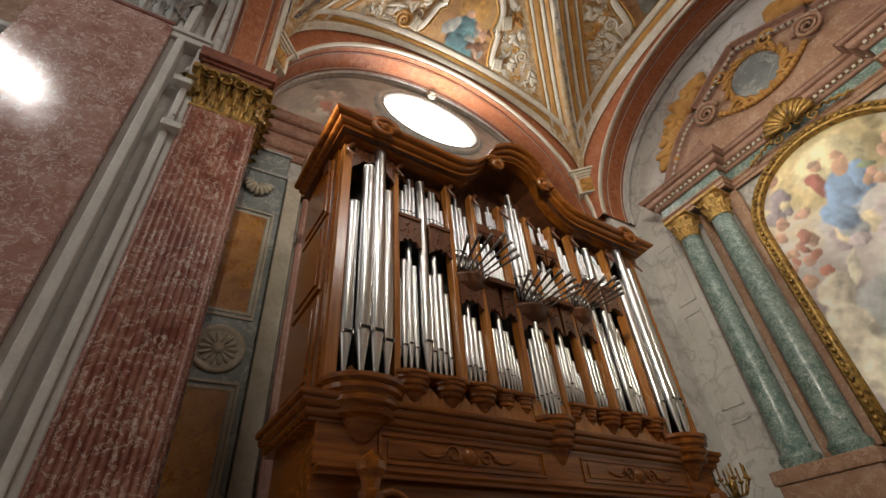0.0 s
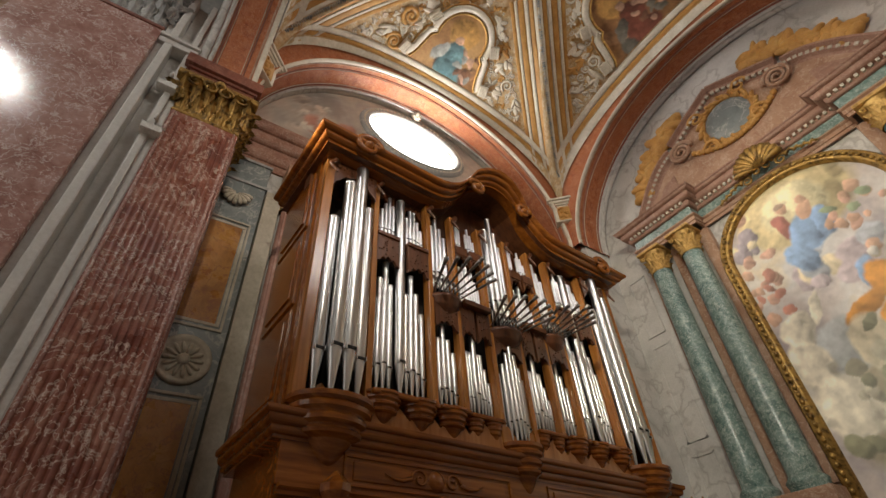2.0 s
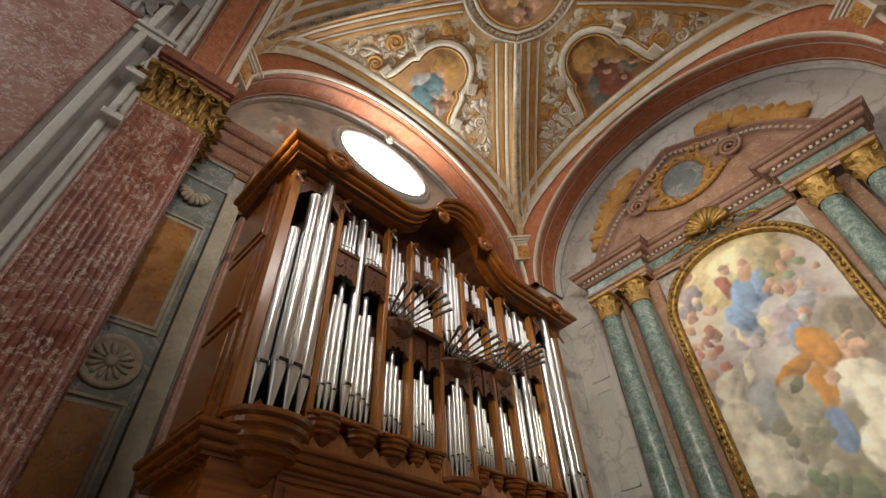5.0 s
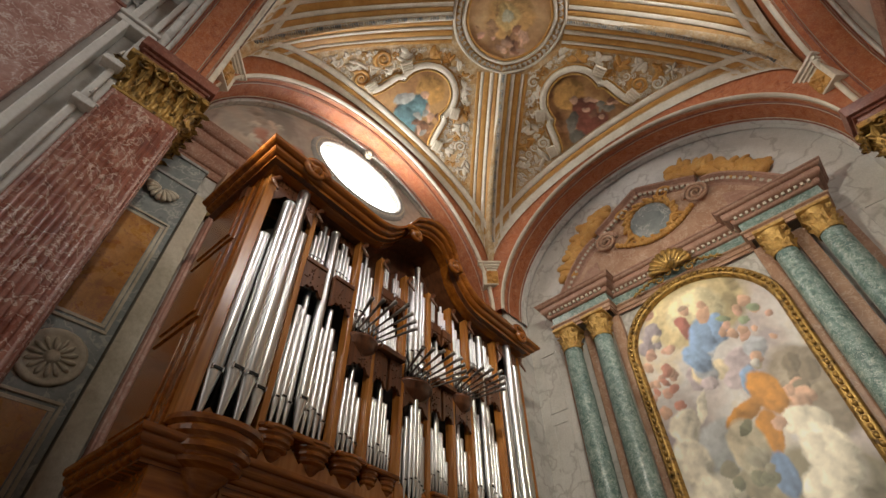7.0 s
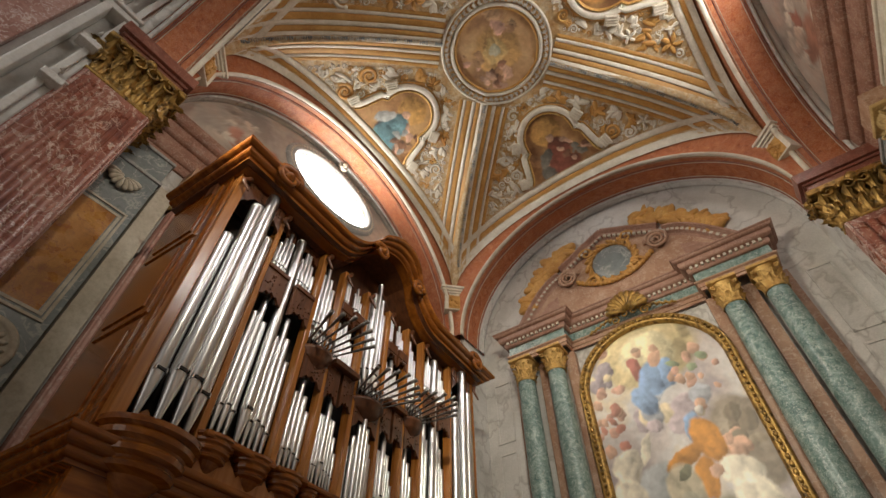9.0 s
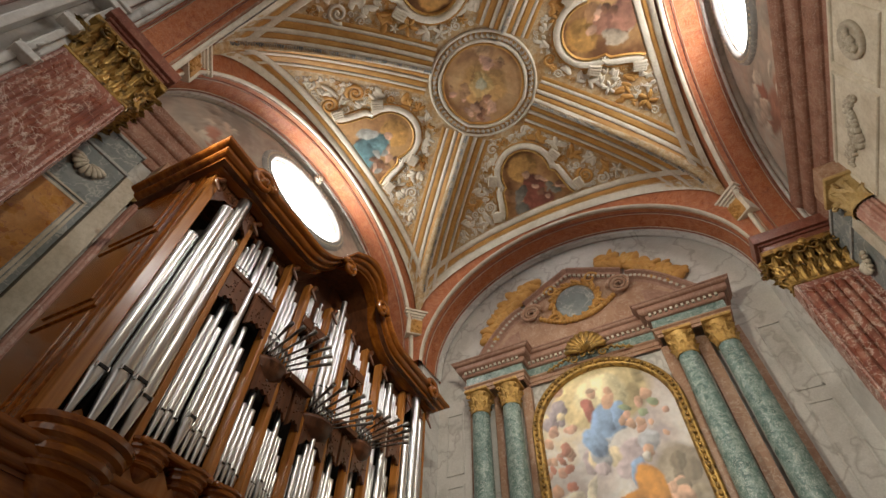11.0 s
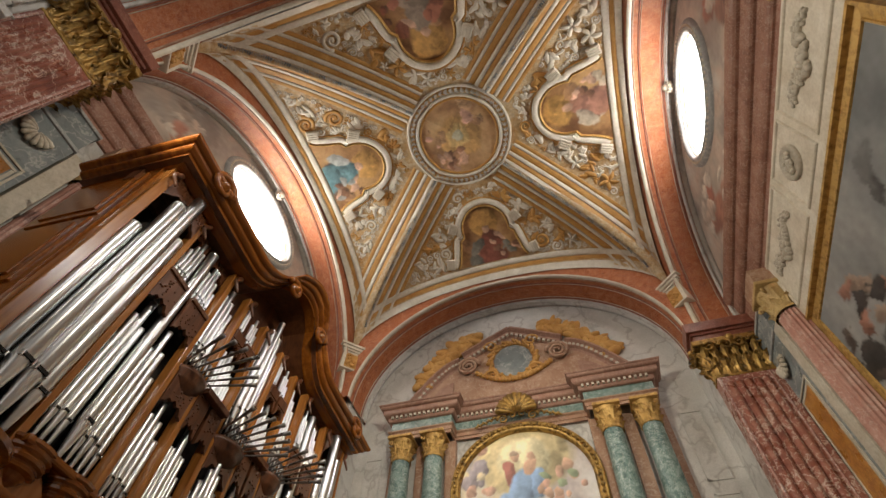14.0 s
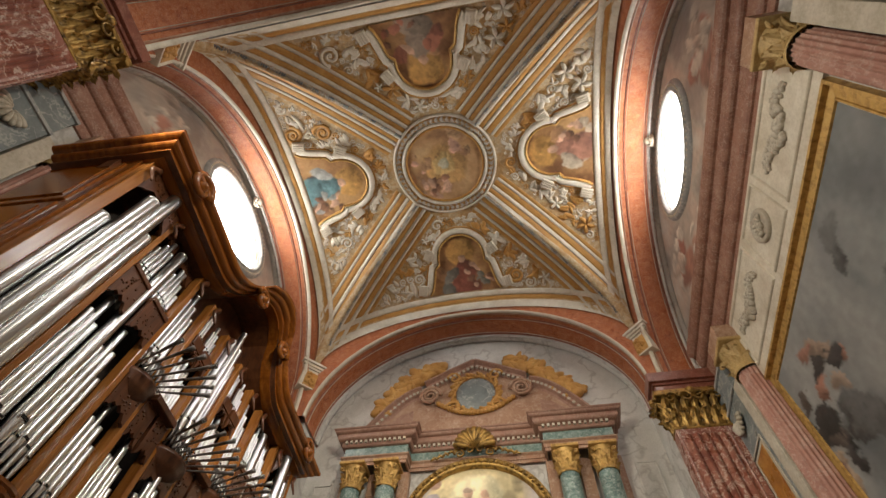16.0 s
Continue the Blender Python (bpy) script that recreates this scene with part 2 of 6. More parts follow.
def paint(p, stops, forms, seed=1, warp=0.16, grain=1.0, fade=0.0):
    """Colours at points p: a cloudy ground, then rounded forms (x, y, half sizes, turn, colour) with folds."""
    t = np.clip((clouds(p, 0.9 * grain, seed) - 0.3) / 0.4, 0, 1)
    pos = np.linspace(0, 1, len(stops))
    col = np.stack([np.interp(t, pos, [s[k] for s in stops]) for k in range(3)], -1)
    w = np.stack([clouds(p, 1.7 * grain, seed + 20) - 0.5, clouds(p, 1.7 * grain, seed + 30) - 0.5], -1) * warp * 2.6
    w += np.stack([clouds(p, 7 * grain, seed + 40) - 0.5, clouds(p, 7 * grain, seed + 50) - 0.5], -1) * warp * 0.9
    fold = clouds(p + w * 2, 3.2 * grain, seed + 60, 3)
    for n, (x, y, rx, ry, turn, c) in enumerate(forms):
        d = p + w - np.array((x, y))
        ca, sa = math.cos(math.radians(turn)), math.sin(math.radians(turn))
        u, v = (d[:, 0] * ca + d[:, 1] * sa) / rx, (-d[:, 0] * sa + d[:, 1] * ca) / ry
        ln = np.hypot(u, v)
        alpha = np.clip((1.0 - ln) / 0.16, 0, 1)[:, None]
        tone = 0.86 - 0.30 * (d[:, 0] / rx) + 0.26 * (d[:, 1] / ry) + 0.55 * np.sin(9 * u + 5 * fold + n) * (0.16 if rx > 0.2 else 0.05) + (fold - 0.5) * 0.9
        col = col * (1 - alpha) + alpha * np.clip(tone, 0.35, 1.45)[:, None] * np.array(c)
    col = col * (0.82 + 0.36 * clouds(p, 9 * grain, seed + 70, 3))[:, None]
    col = col * (1 - fade) + fade * np.array((0.56, 0.50, 0.40))
    return np.clip(col, 0.01, 0.85)


def colour_mesh(ob, axes, stops, forms, **kw):
    """Lays paint() on a canvas part, over the two given axes."""
    me = ob.data
    co = np.zeros(len(me.vertices) * 3, np.float32)
    me.vertices.foreach_get("co", co)
    p = co.reshape(-1, 3)[:, list(axes)].astype(float)
    rgb = paint(p, stops, forms, **kw)
    at = me.color_attributes.new("paint", "FLOAT_COLOR", "POINT")
    at.data.foreach_set("color", np.concatenate([rgb, np.ones((len(rgb), 1))], 1).astype(np.float32).ravel())


m, nt, bs = mat("painted_canvas", 0.5)
va = nt.nodes.new("ShaderNodeVertexColor")
va.layer_name = "paint"
nt.links.new(va.outputs["Color"], bs.inputs["Base Color"])
bump(nt, bs, noise_tex(nt, coords(nt), 22, 4), 0.05)
M["painted"] = m
SKIN, WHITE, BLUE, ROSE, GOLD_ROBE = (0.58, 0.36, 0.25), (0.66, 0.62, 0.52), (0.15, 0.24, 0.40), (0.40, 0.15, 0.12), (0.58, 0.25, 0.035)
prng = random.Random(11)


def cluster(n, x, y, sx, sy, size, colours):
    return [(x + prng.gauss(0, sx), y + prng.gauss(0, sy), size * prng.uniform(0.6, 1.3), size * prng.uniform(0.5, 1.1), prng.uniform(0, 180), prng.choice(colours)) for k in range(n)]


CREAM, SKY_BLUE = (0.78, 0.72, 0.58), (0.24, 0.36, 0.55)
PALE, ROSY, SHADE, OLIVE = (0.66, 0.56, 0.38), (0.60, 0.36, 0.27), (0.36, 0.31, 0.34), (0.25, 0.22, 0.15)
ALTAR_FORMS = [(0.3, 4.7, 2.1, 1.3, 0, OLIVE), (1.4, 6.9, 0.8, 1.2, 10, (0.30, 0.25, 0.19)), (-0.6, 6.3, 0.8, 0.6, 0, (0.44, 0.46, 0.46)), (0.0, 9.9, 1.5, 1.2, 0, (0.66, 0.54, 0.30)), (0.0, 9.7, 0.8, 0.8, 0, (0.74, 0.66, 0.42))]
ALTAR_FORMS += cluster(12, -1.35, 9.2, 0.25, 0.5, 0.22, [ROSY, PALE, SHADE, SHADE]) + cluster(12, 0.2, 7.9, 0.8, 0.25, 0.32, [SHADE, (0.48, 0.40, 0.42), PALE, (0.44, 0.46, 0.50)])
ALTAR_FORMS += [(-0.42, 9.4, 0.2, 0.42, 10, ROSE), (-0.05, 8.95, 0.42, 0.55, -20, SKY_BLUE), (-0.45, 8.45, 0.3, 0.5, 20, SKY_BLUE), (0.32, 9.05, 0.22, 0.45, -10, SKY_BLUE), (-0.25, 9.86, 0.14, 0.18, 0, SKIN), (-0.27, 9.96, 0.12, 0.08, 0, (0.42, 0.30, 0.22)), (0.16, 9.5, 0.16, 0.28, -15, SKIN), (0.2, 9.82, 0.11, 0.13, 0, SKIN)]
ALTAR_FORMS += cluster(16, -1.4, 8.2, 0.22, 0.32, 0.15, [ROSY, SKIN, SKIN, (0.50, 0.22, 0.16)]) + cluster(16, 1.0, 8.95, 0.35, 0.25, 0.15, [ROSY, SKIN, SKIN, (0.26, 0.32, 0.2)])
ALTAR_FORMS += cluster(9, 1.3, 7.1, 0.22, 0.4, 0.24, [(0.34, 0.28, 0.2), (0.22, 0.18, 0.13), SKIN]) + [(0.42, 7.45, 0.24, 0.4, 0, SKY_BLUE), (0.62, 7.1, 0.34, 0.62, 15, GOLD_ROBE), (0.0, 6.85, 0.55, 0.22, 25, GOLD_ROBE), (0.3, 6.3, 0.26, 0.55, -8, GOLD_ROBE), (0.74, 7.95, 0.16, 0.18, 0, SKIN), (0.66, 7.82, 0.12, 0.1, 0, (0.55, 0.52, 0.48))]
ALTAR_FORMS += [(-1.32, 6.95, 0.36, 0.5, -20, CREAM), (-1.45, 6.1, 0.48, 0.7, 8, CREAM), (-1.25, 5.2, 0.65, 0.7, 0, CREAM), (-0.82, 7.25, 0.13, 0.42, -22, CREAM), (-1.63, 7.42, 0.17, 0.18, 0, SKIN), (-0.2, 6.1, 0.42, 0.7, 0, (0.52, 0.46, 0.33)), (1.0, 6.3, 0.5, 0.34, -20, CREAM), (1.15, 5.6, 0.46, 0.75, 15, CREAM), (0.8, 5.0, 0.5, 0.55, 0, CREAM), (0.52, 6.42, 0.15, 0.17, 0, SKIN), (0.2, 5.5, 0.24, 0.5, 0, BLUE)]
ALTAR_FORMS += cluster(12, -0.35, 5.3, 0.35, 0.35, 0.2, [(0.40, 0.37, 0.28), (0.30, 0.28, 0.2), (0.2, 0.2, 0.13)]) + cluster(8, -0.8, 4.5, 0.7, 0.12, 0.22, [(0.14, 0.18, 0.1), (0.22, 0.22, 0.13)])


def pic_forms(x, y, ux, uy, robe, second, glow):
    """Robed plain forms round (x, y); (ux, uy) points to the crown."""
    a = math.degrees(math.atan2(uy, ux))
    at = lambda s, t: (x + ux * s - uy * t, y + uy * s + ux * t)
    out = [(*at(0.55, 0), 0.55, 0.6, a, glow)] + cluster(8, *at(-0.4, 0.0), 0.5, 0.5, 0.3, [(0.22, 0.11, 0.06), (0.36, 0.2, 0.1), second])
    out += [(*at(-0.25, 0.05), 0.55, 0.42, a, robe), (*at(-0.75, 0.1), 0.4, 0.6, a + 20, robe), (*at(-0.3, -0.45), 0.4, 0.22, a + 40, second), (*at(0.3, 0.0), 0.17, 0.15, a, SKIN), (*at(-0.05, 0.42), 0.3, 0.1, a - 50, SKIN)]
    return out + cluster(7, *at(-0.5, 0.6), 0.35, 0.2, 0.16, [SKIN, second, (0.2, 0.1, 0.06)])


# ---- building helpers ----


def obj(name, bm, material, parent=None, label="", smooth=False):
    me = bpy.data.meshes.new(name)
    bmesh.ops.recalc_face_normals(bm, faces=bm.faces)
    if smooth:
        for f in bm.faces:
            f.smooth = True
    bm.to_mesh(me)
    bm.free()
    for m in (material if isinstance(material, (list, tuple)) else [material]):
        me.materials.append(m)
    ob = new(name, me)
    if parent is not None:
        ob.parent = parent
        if parent.parent is None:
            ob.matrix_parent_inverse = parent.matrix_basis.inverted()
    if label:
        ob["label"] = label
    return ob


def part(name, bm, material, parent, label="", smooth=False):
    return obj(name, bm, material, parent, label, smooth)


def pieces(name, piece, bm, material, parent, label="", smooth=True, keep=0):
    """The large shells of bm become one part; each small one is a sub-part under it."""
    seen, shells = set(), []
    for v in bm.verts:
        if v in seen:
            continue
        stack, shell = [v], []
        seen.add(v)
        while stack:
            w = stack.pop()
            shell.append(w)
            for e in w.link_edges:
                o = e.other_vert(w)
                if o not in seen:
                    seen.add(o)
                    stack.append(o)
        shells.append(shell)

    def span(vs):
        return max(max(v.co[k] for v in vs) - min(v.co[k] for v in vs) for k in range(3))
    biggest = max(span(s) for s in shells)
    small = sorted(shells, key=span)[:-1] if keep else [s for s in shells if span(s) < 0.62 * biggest]
    made = []
    for s in small:
        b = bmesh.new()
        at = {v: b.verts.new(v.co) for v in s}
        for f in {f for v in s for f in v.link_faces}:
            b.faces.new([at[v] for v in f.verts])
        made.append(b)
    bmesh.ops.delete(bm, geom=[v for s in small for v in s], context="VERTS")
    body = part(name, bm, material, parent, label, smooth)
    for b in made:
        part(piece, b, material, body, "", smooth)
    return body


def thing(name, label, category, group="", kind="", m=None):
    ob = new(name)
    ob.empty_display_size = 0.3
    if m is not None:
        ob.matrix_world = m
    return tagged(ob, label, category, group, kind)


def box(bm, x0, x1, y0, y1, z0, z1, bevel=0.0):
    r = bmesh.ops.create_cube(bm, size=1.0, matrix=Matrix.Translation(((x0 + x1) / 2, (y0 + y1) / 2, (z0 + z1) / 2)) @ Matrix.Diagonal((abs(x1 - x0), abs(y1 - y0), abs(z1 - z0), 1)))
    if bevel:
        es = list({e for v in r["verts"] for e in v.link_edges})
        bmesh.ops.bevel(bm, geom=es, offset=bevel, segments=2, affect="EDGES", profile=0.6)
    return bm


def grid(bm, f, nu, nv, close_u=False, close_v=False, mi=0):
    """A sheet of quads from f(u, v), u and v from 0 to 1."""
    rows = [[bm.verts.new(f(i / nu, j / nv)) for j in range(nv + (not close_v))] for i in range(nu + (not close_u))]
    for i in range(nu):
        for j in range(nv):
            a, b = rows[i], rows[(i + 1) % len(rows)]
            vs = [a[j], b[j], b[(j + 1) % len(b)], a[(j + 1) % len(a)]]
            try:
                bm.faces.new(vs).material_index = mi
            except ValueError:
                pass
    return rows


def tube(bm, pts, rad, sides=6, caps=True):
    """A round tube along pts; rad: one radius or one for each point."""
    pts = [Vector(p) for p in pts]
    rings = []
    for i, p in enumerate(pts):
        d = (pts[min(i + 1, len(pts) - 1)] - pts[max(i - 1, 0)]).normalized()
        a = d.orthogonal().normalized() if i == 0 else (rings_a - d * rings_a.dot(d)).normalized()
        rings_a = a
        b = d.cross(a)
        r = rad[i] if isinstance(rad, (list, tuple)) else rad
        rings.append([bm.verts.new(p + (a * math.cos(t) + b * math.sin(t)) * r) for t in [2 * math.pi * k / sides for k in range(sides)]])
    for i in range(len(rings) - 1):
        for k in range(sides):
            bm.faces.new([rings[i][k], rings[i][(k + 1) % sides], rings[i + 1][(k + 1) % sides], rings[i + 1][k]])
    if caps:
        bm.faces.new(rings[0][::-1])
        bm.faces.new(rings[-1])


def lathe(bm, profile, n=20, at=(0, 0, 0), a0=0.0, a1=2 * math.pi, m=None):
    """Turns a profile of (radius, height) round the z axis."""
    full = abs(a1 - a0 - 2 * math.pi) < 1e-6
    t = m if m is not None else Matrix.Translation(at)

    def f(u, v):
        k = v * (len(profile) - 1)
        i = min(int(k + 1e-6), len(profile) - 1)
        r, z = profile[i]
        ang = a0 + (a1 - a0) * u
        return t @ Vector((r * math.cos(ang), r * math.sin(ang), z))
    grid(bm, f, n, len(profile) - 1, close_u=full)


def sweep(bm, profile, path, normals, up=None):
    """Sweeps a profile of (out, up) along a path; normals: outward direction for each point, up for each point or z."""
    rows = []
    for p, nrm, u in zip(path, normals, up or [Vector((0, 0, 1))] * len(path)):
        rows.append([bm.verts.new(Vector(p) + Vector(nrm) * a + Vector(u) * b) for a, b in profile])
    for i in range(len(rows) - 1):
        for j in range(len(profile) - 1):
            bm.faces.new([rows[i][j], rows[i + 1][j], rows[i + 1][j + 1], rows[i][j + 1]])
    if len(profile) > 2:
        for r in (rows[0], rows[-1]):
            try:
                bm.faces.new(r)
            except ValueError:
                pass


def moulding(steps):
    """A cornice profile from (out, up) steps, with small roundings."""
    out = []
    for (a, b), (c, d) in zip(steps, steps[1:]):
        out.append((a, b))
        if abs(a - c) > 0.03 and abs(b - d) > 0.03:
            for k in (0.25, 0.5, 0.75):
                out.append((a + (c - a) * math.sin(k * math.pi / 2), b + (d - b) * (1 - math.cos(k * math.pi / 2))))
    out.append(steps[-1])
    return out


def slab(bm, pts, m, depth):
    """A flat plate with the outline pts (x, y), of a depth along z, laid by m."""
    top = [bm.verts.new(m @ Vector((x, y, depth))) for x, y in pts]
    bot = [bm.verts.new(m @ Vector((x, y, 0))) for x, y in pts]
    bm.faces.new(top)
    bm.faces.new(bot[::-1])
    for i in range(len(pts)):
        j = (i + 1) % len(pts)
        bm.faces.new([bot[i], bot[j], top[j], top[i]])

# ---- structure: floor, walls, arches, vault ----
bm = bmesh.new()
box(bm, -16, 16, -16, 14, -0.3, 0)
tagged(obj("floor", bm, M["floor"]), "polished stone floor of the chapel", "floor", kind="structure")

OA, OB, OZ = 1.74, 0.98, 15.44   # oval windows: half length, half height, middle


def rect_edge(a, y0, y1, z0, z1):
    """The point of a rectangle's edge in direction a from the oval's middle."""
    c, s = math.cos(a), math.sin(a)
    k = min(((y1 - CY) if c > 0 else (y0 - CY)) / c if abs(c) > 1e-6 else 1e9, ((z1 - OZ) if s > 0 else (z0 - OZ)) / s if abs(s) > 1e-6 else 1e9)
    return CY + c * k, OZ + s * k


def side_wall(sx, name):
    bm = bmesh.new()
    for x, flip in ((XW, 1), (XW + 0.6, -1)):
        def f(u, v):
            a = 2 * math.pi * u
            ey, ez = CY + OA * math.cos(a), OZ + OB * math.sin(a)
            ry, rz = rect_edge(a, -1.4, 12.2, 12.2, 18.2)
            return Vector((sx * x, ey + (ry - ey) * v, ez + (rz - ez) * v))
        grid(bm, f, 96, 3, close_u=True)
    grid(bm, lambda u, v: Vector((sx * (XW + 0.6 * v), CY + OA * math.cos(2 * math.pi * u), OZ + OB * math.sin(2 * math.pi * u))), 64, 1, close_u=True)
    w = tagged(obj(name, bm, M["lunette"]), "frescoed lunette wall with an oval window", "wall", kind="structure")
    bm = bmesh.new()
    box(bm, sx * 6.95, sx * 7.55, -1.4, 12.3, 0, 12.6)
    tagged(obj(name + "_lower", bm, M["wall"]), "grey painted lower side wall", "wall", kind="structure")
    # stone surround of the window
    win = thing("window_1" if sx < 0 else "window_2", "bright oval window in a moulded grey stone surround", "window", "oval windows", "structure", Matrix.Translation((sx * XW, CY, OZ)))
    bm = bmesh.new()
    prof = [(0.0, 0.02), (0.03, 0.10), (0.10, 0.13), (0.16, 0.08), (0.24, 0.10), (0.33, 0.06), (0.36, -0.01)]

    def g(u, v):
        i = min(int(v * (len(prof) - 1) + 1e-6), len(prof) - 1)
        r, d = prof[i]
        a = 2 * math.pi * u
        return Vector((sx * (XW - d), CY + (OA + r) * math.cos(a), OZ + (OB + r) * math.sin(a)))
    grid(bm, g, 72, len(prof) - 1, close_u=True)
    part("surround", bm, M["grey"], win, "moulded grey stone oval surround", True)
    bm = bmesh.new()
    for k in range(72):
        a = 2 * math.pi * k / 72
        p = Vector((sx * (XW - 0.09), CY + (OA + 0.20) * math.cos(a), OZ + (OB + 0.20) * math.sin(a)))
        bmesh.ops.create_cube(bm, size=0.055, matrix=Matrix.Translation(p))
    part("dentils", bm, M["stucco_white"], win)
    bm = bmesh.new()
    tube(bm, [(sx * (XW + 0.35), CY + (OA - 0.03) * math.cos(2 * math.pi * k / 48), OZ + (OB - 0.03) * math.sin(2 * math.pi * k / 48)) for k in range(49)], 0.04, 6, False)
    part("window_frame", bm, M["ochre"], win)
    bm = bmesh.new()
    slab(bm, [(OA * 1.01 * math.cos(2 * math.pi * k / 64), OB * 1.01 * math.sin(2 * math.pi * k / 64)) for k in range(64)], Matrix.Translation((sx * (XW + 0.12), CY, OZ)) @ Matrix(((0, 0, sx, 0), (1, 0, 0, 0), (0, 1, 0, 0), (0, 0, 0, 1))), 0.02)
    part("pane", bm, M["sky_pane"], win, "bright daylit window pane")
    # carved knob over the window
    bm = bmesh.new()
    lathe(bm, [(0.0, 0.30), (0.06, 0.28), (0.12, 0.22), (0.10, 0.17), (0.17, 0.12), (0.19, 0.04), (0.14, 0.0)], 14, m=pose(sx * (XW - 0.1), CY, OZ + OB + 0.36, 0, -90 * sx, 0))
    for k in range(8):
        a = k * math.pi / 4
        bmesh.ops.create_icosphere(bm, subdivisions=1, radius=0.05, matrix=Matrix.Translation((sx * (XW - 0.25), CY + 0.15 * math.cos(a), OZ + OB + 0.36 + 0.15 * math.sin(a))))
    part("keystone", bm, M["stucco"], win, "carved stone rosette knob", True)
    # broad red cornice under the lunette
    bm = bmesh.new()
    prof = moulding([(0, 11.5), (0.08, 11.5), (0.08, 11.75), (0.2, 11.95), (0.2, 12.2), (0.34, 12.35), (0.34, 12.55), (0.5, 12.75), (0.5, 12.85), (0, 12.95)])
    sweep(bm, prof, [(sx * 6.97, y, 0) for y in (JN, 2.5, 8, JF + 0.6)], [(-sx, 0, 0)] * 4)
    tagged(obj("trim_" + name, bm, M["cornice_red"]), "stepped red marble cornice below the lunette", "cornice", kind="structure")
    return w


def lunette_painting(sx, wall, seed):
    """Painted clouds, pale robed forms and red drapery round the window."""
    def reach(a):
        r = 1.0
        while r < 6.0:
            y, z = r * math.cos(a), OZ + r * math.sin(a)
            if z < 12.92 or math.hypot(y / 5.28, (z - 11.95) / 4.93) > 1.0:
                break
            r += 0.04
        return r
    bm = bmesh.new()

    def f(u, v):
        a = 2 * math.pi * u
        c, d = math.cos(a), math.sin(a)
        r0 = 1 / math.hypot(c / (OA + 0.34), d / (OB + 0.34))
        r = r0 + max(0.02, reach(a) - r0) * v
        return Vector((sx * (XW - 0.005), CY + r * c, OZ + r * d))
    grid(bm, f, 220, 60, close_u=True)
    forms = []
    for e in (-1, 1):
        forms += [(CY + e * 3.0, 13.9, 0.9, 0.5, e * 20, (0.36, 0.17, 0.12)), (CY + e * 2.5, 14.4, 0.5, 0.25, -e * 30, (0.33, 0.13, 0.09)), (CY + e * 3.6, 13.3, 0.7, 0.3, 0, (0.40, 0.33, 0.27))]
        forms += cluster(11, CY + e * 3.1, 14.3, 0.45, 0.4, 0.26, [(0.60, 0.55, 0.47), (0.52, 0.46, 0.39), (0.46, 0.36, 0.29)])
        forms += cluster(6, CY + e * 1.6, 13.35, 0.5, 0.15, 0.2, [(0.55, 0.50, 0.43), (0.40, 0.22, 0.16)])
    colour_mesh(part("fresco", bm, M["painted"], wall, "painted clouds with pale forms and red drapery"), (1, 2), [(0.26, 0.22, 0.19), (0.38, 0.33, 0.28), (0.46, 0.36, 0.29), (0.50, 0.45, 0.39)], forms, seed=seed, warp=0.12)


lunette_painting(-1, side_wall(-1, "wall_left"), 80)
lunette_painting(1, side_wall(1, "wall_right"), 90)
bm = bmesh.new()
box(bm, -8, 8, AY, AY + 0.6, 0, 18)
tagged(obj("wall_altar", bm, M["wall"]), "greyish painted marble altar wall", "wall", kind="structure")


def arch_z(t, foot, crown):
    """The height of an arch at t from -1 to 1 across it."""
    return foot + (crown - foot) * math.sqrt(max(0.0, 1 - t * t))




def arch(name, axis, sign, lo, hi, crown, a, b, foot=11.95):
    """A round arch of red marble: lo..hi is its span, a..b its depth along the other axis."""
    n = 48
    mid, half = (lo + hi) / 2, (hi - lo) / 2

    def place(t, depth, off):
        ang = math.pi * t
        p, z = mid - (half - off) * math.cos(ang), foot + (crown - foot - off) * math.sin(ang)
        return Vector((sign * depth, p, z)) if axis == "x" else Vector((p, depth, z))
    root = thing(name, "round arch faced with red veined marble between white mouldings", "arch", "vault arches", "structure", Matrix.Translation(place(0.5, a, 0)))
    bm = bmesh.new()
    grid(bm, lambda u, v: place(u, a + (b - a) * v, 0), n, 1)
    grid(bm, lambda u, v: place(u, a, -0.9 * v), n, 1)
    grid(bm, lambda u, v: place(u, b, -0.9 * v), n, 1)
    bmesh.ops.remove_doubles(bm, verts=bm.verts, dist=0.001)
    part("soffit", bm, M["red_paint"], root, "red painted marble underside")
    for k, (d0, d1, m, h) in enumerate(((0.0, 0.10, "stucco_white", 0.05), (0.11, 0.15, "salmon", 0.03), (0.24, 0.27, "red_dark", 0.03), (0.29, 0.305, "stucco", 0.02), (0.70, 0.715, "stucco", 0.02), (0.73, 0.76, "red_dark", 0.035), (0.78, 0.86, "wall", 0.07), (0.87, 1.0, "wall", 0.04))):
        bm = bmesh.new()
        grid(bm, lambda u, v: place(u, a + (b - a) * [d0, d0 + 0.01, (d0 + d1) / 2, d1 - 0.01, d1][round(v * 4)], [0, h * 0.7, h, h * 0.7, 0][round(v * 4)]), n, 4)
        part("moulding", bm, M[m], root, "", True)
    return root


arch("arch_left", "x", -1, JN, JF, 16.9, VX + 0.05, XW + 0.01)
arch("arch_right", "x", 1, JN, JF, 16.9, VX + 0.05, XW + 0.01)
arch("arch_far", "y", 1, -XP, XP, 16.22, VF + 0.04, AY - 0.05)
arch("arch_near", "y", 1, -XP, XP, 16.22, VN - 0.04, -1.35)

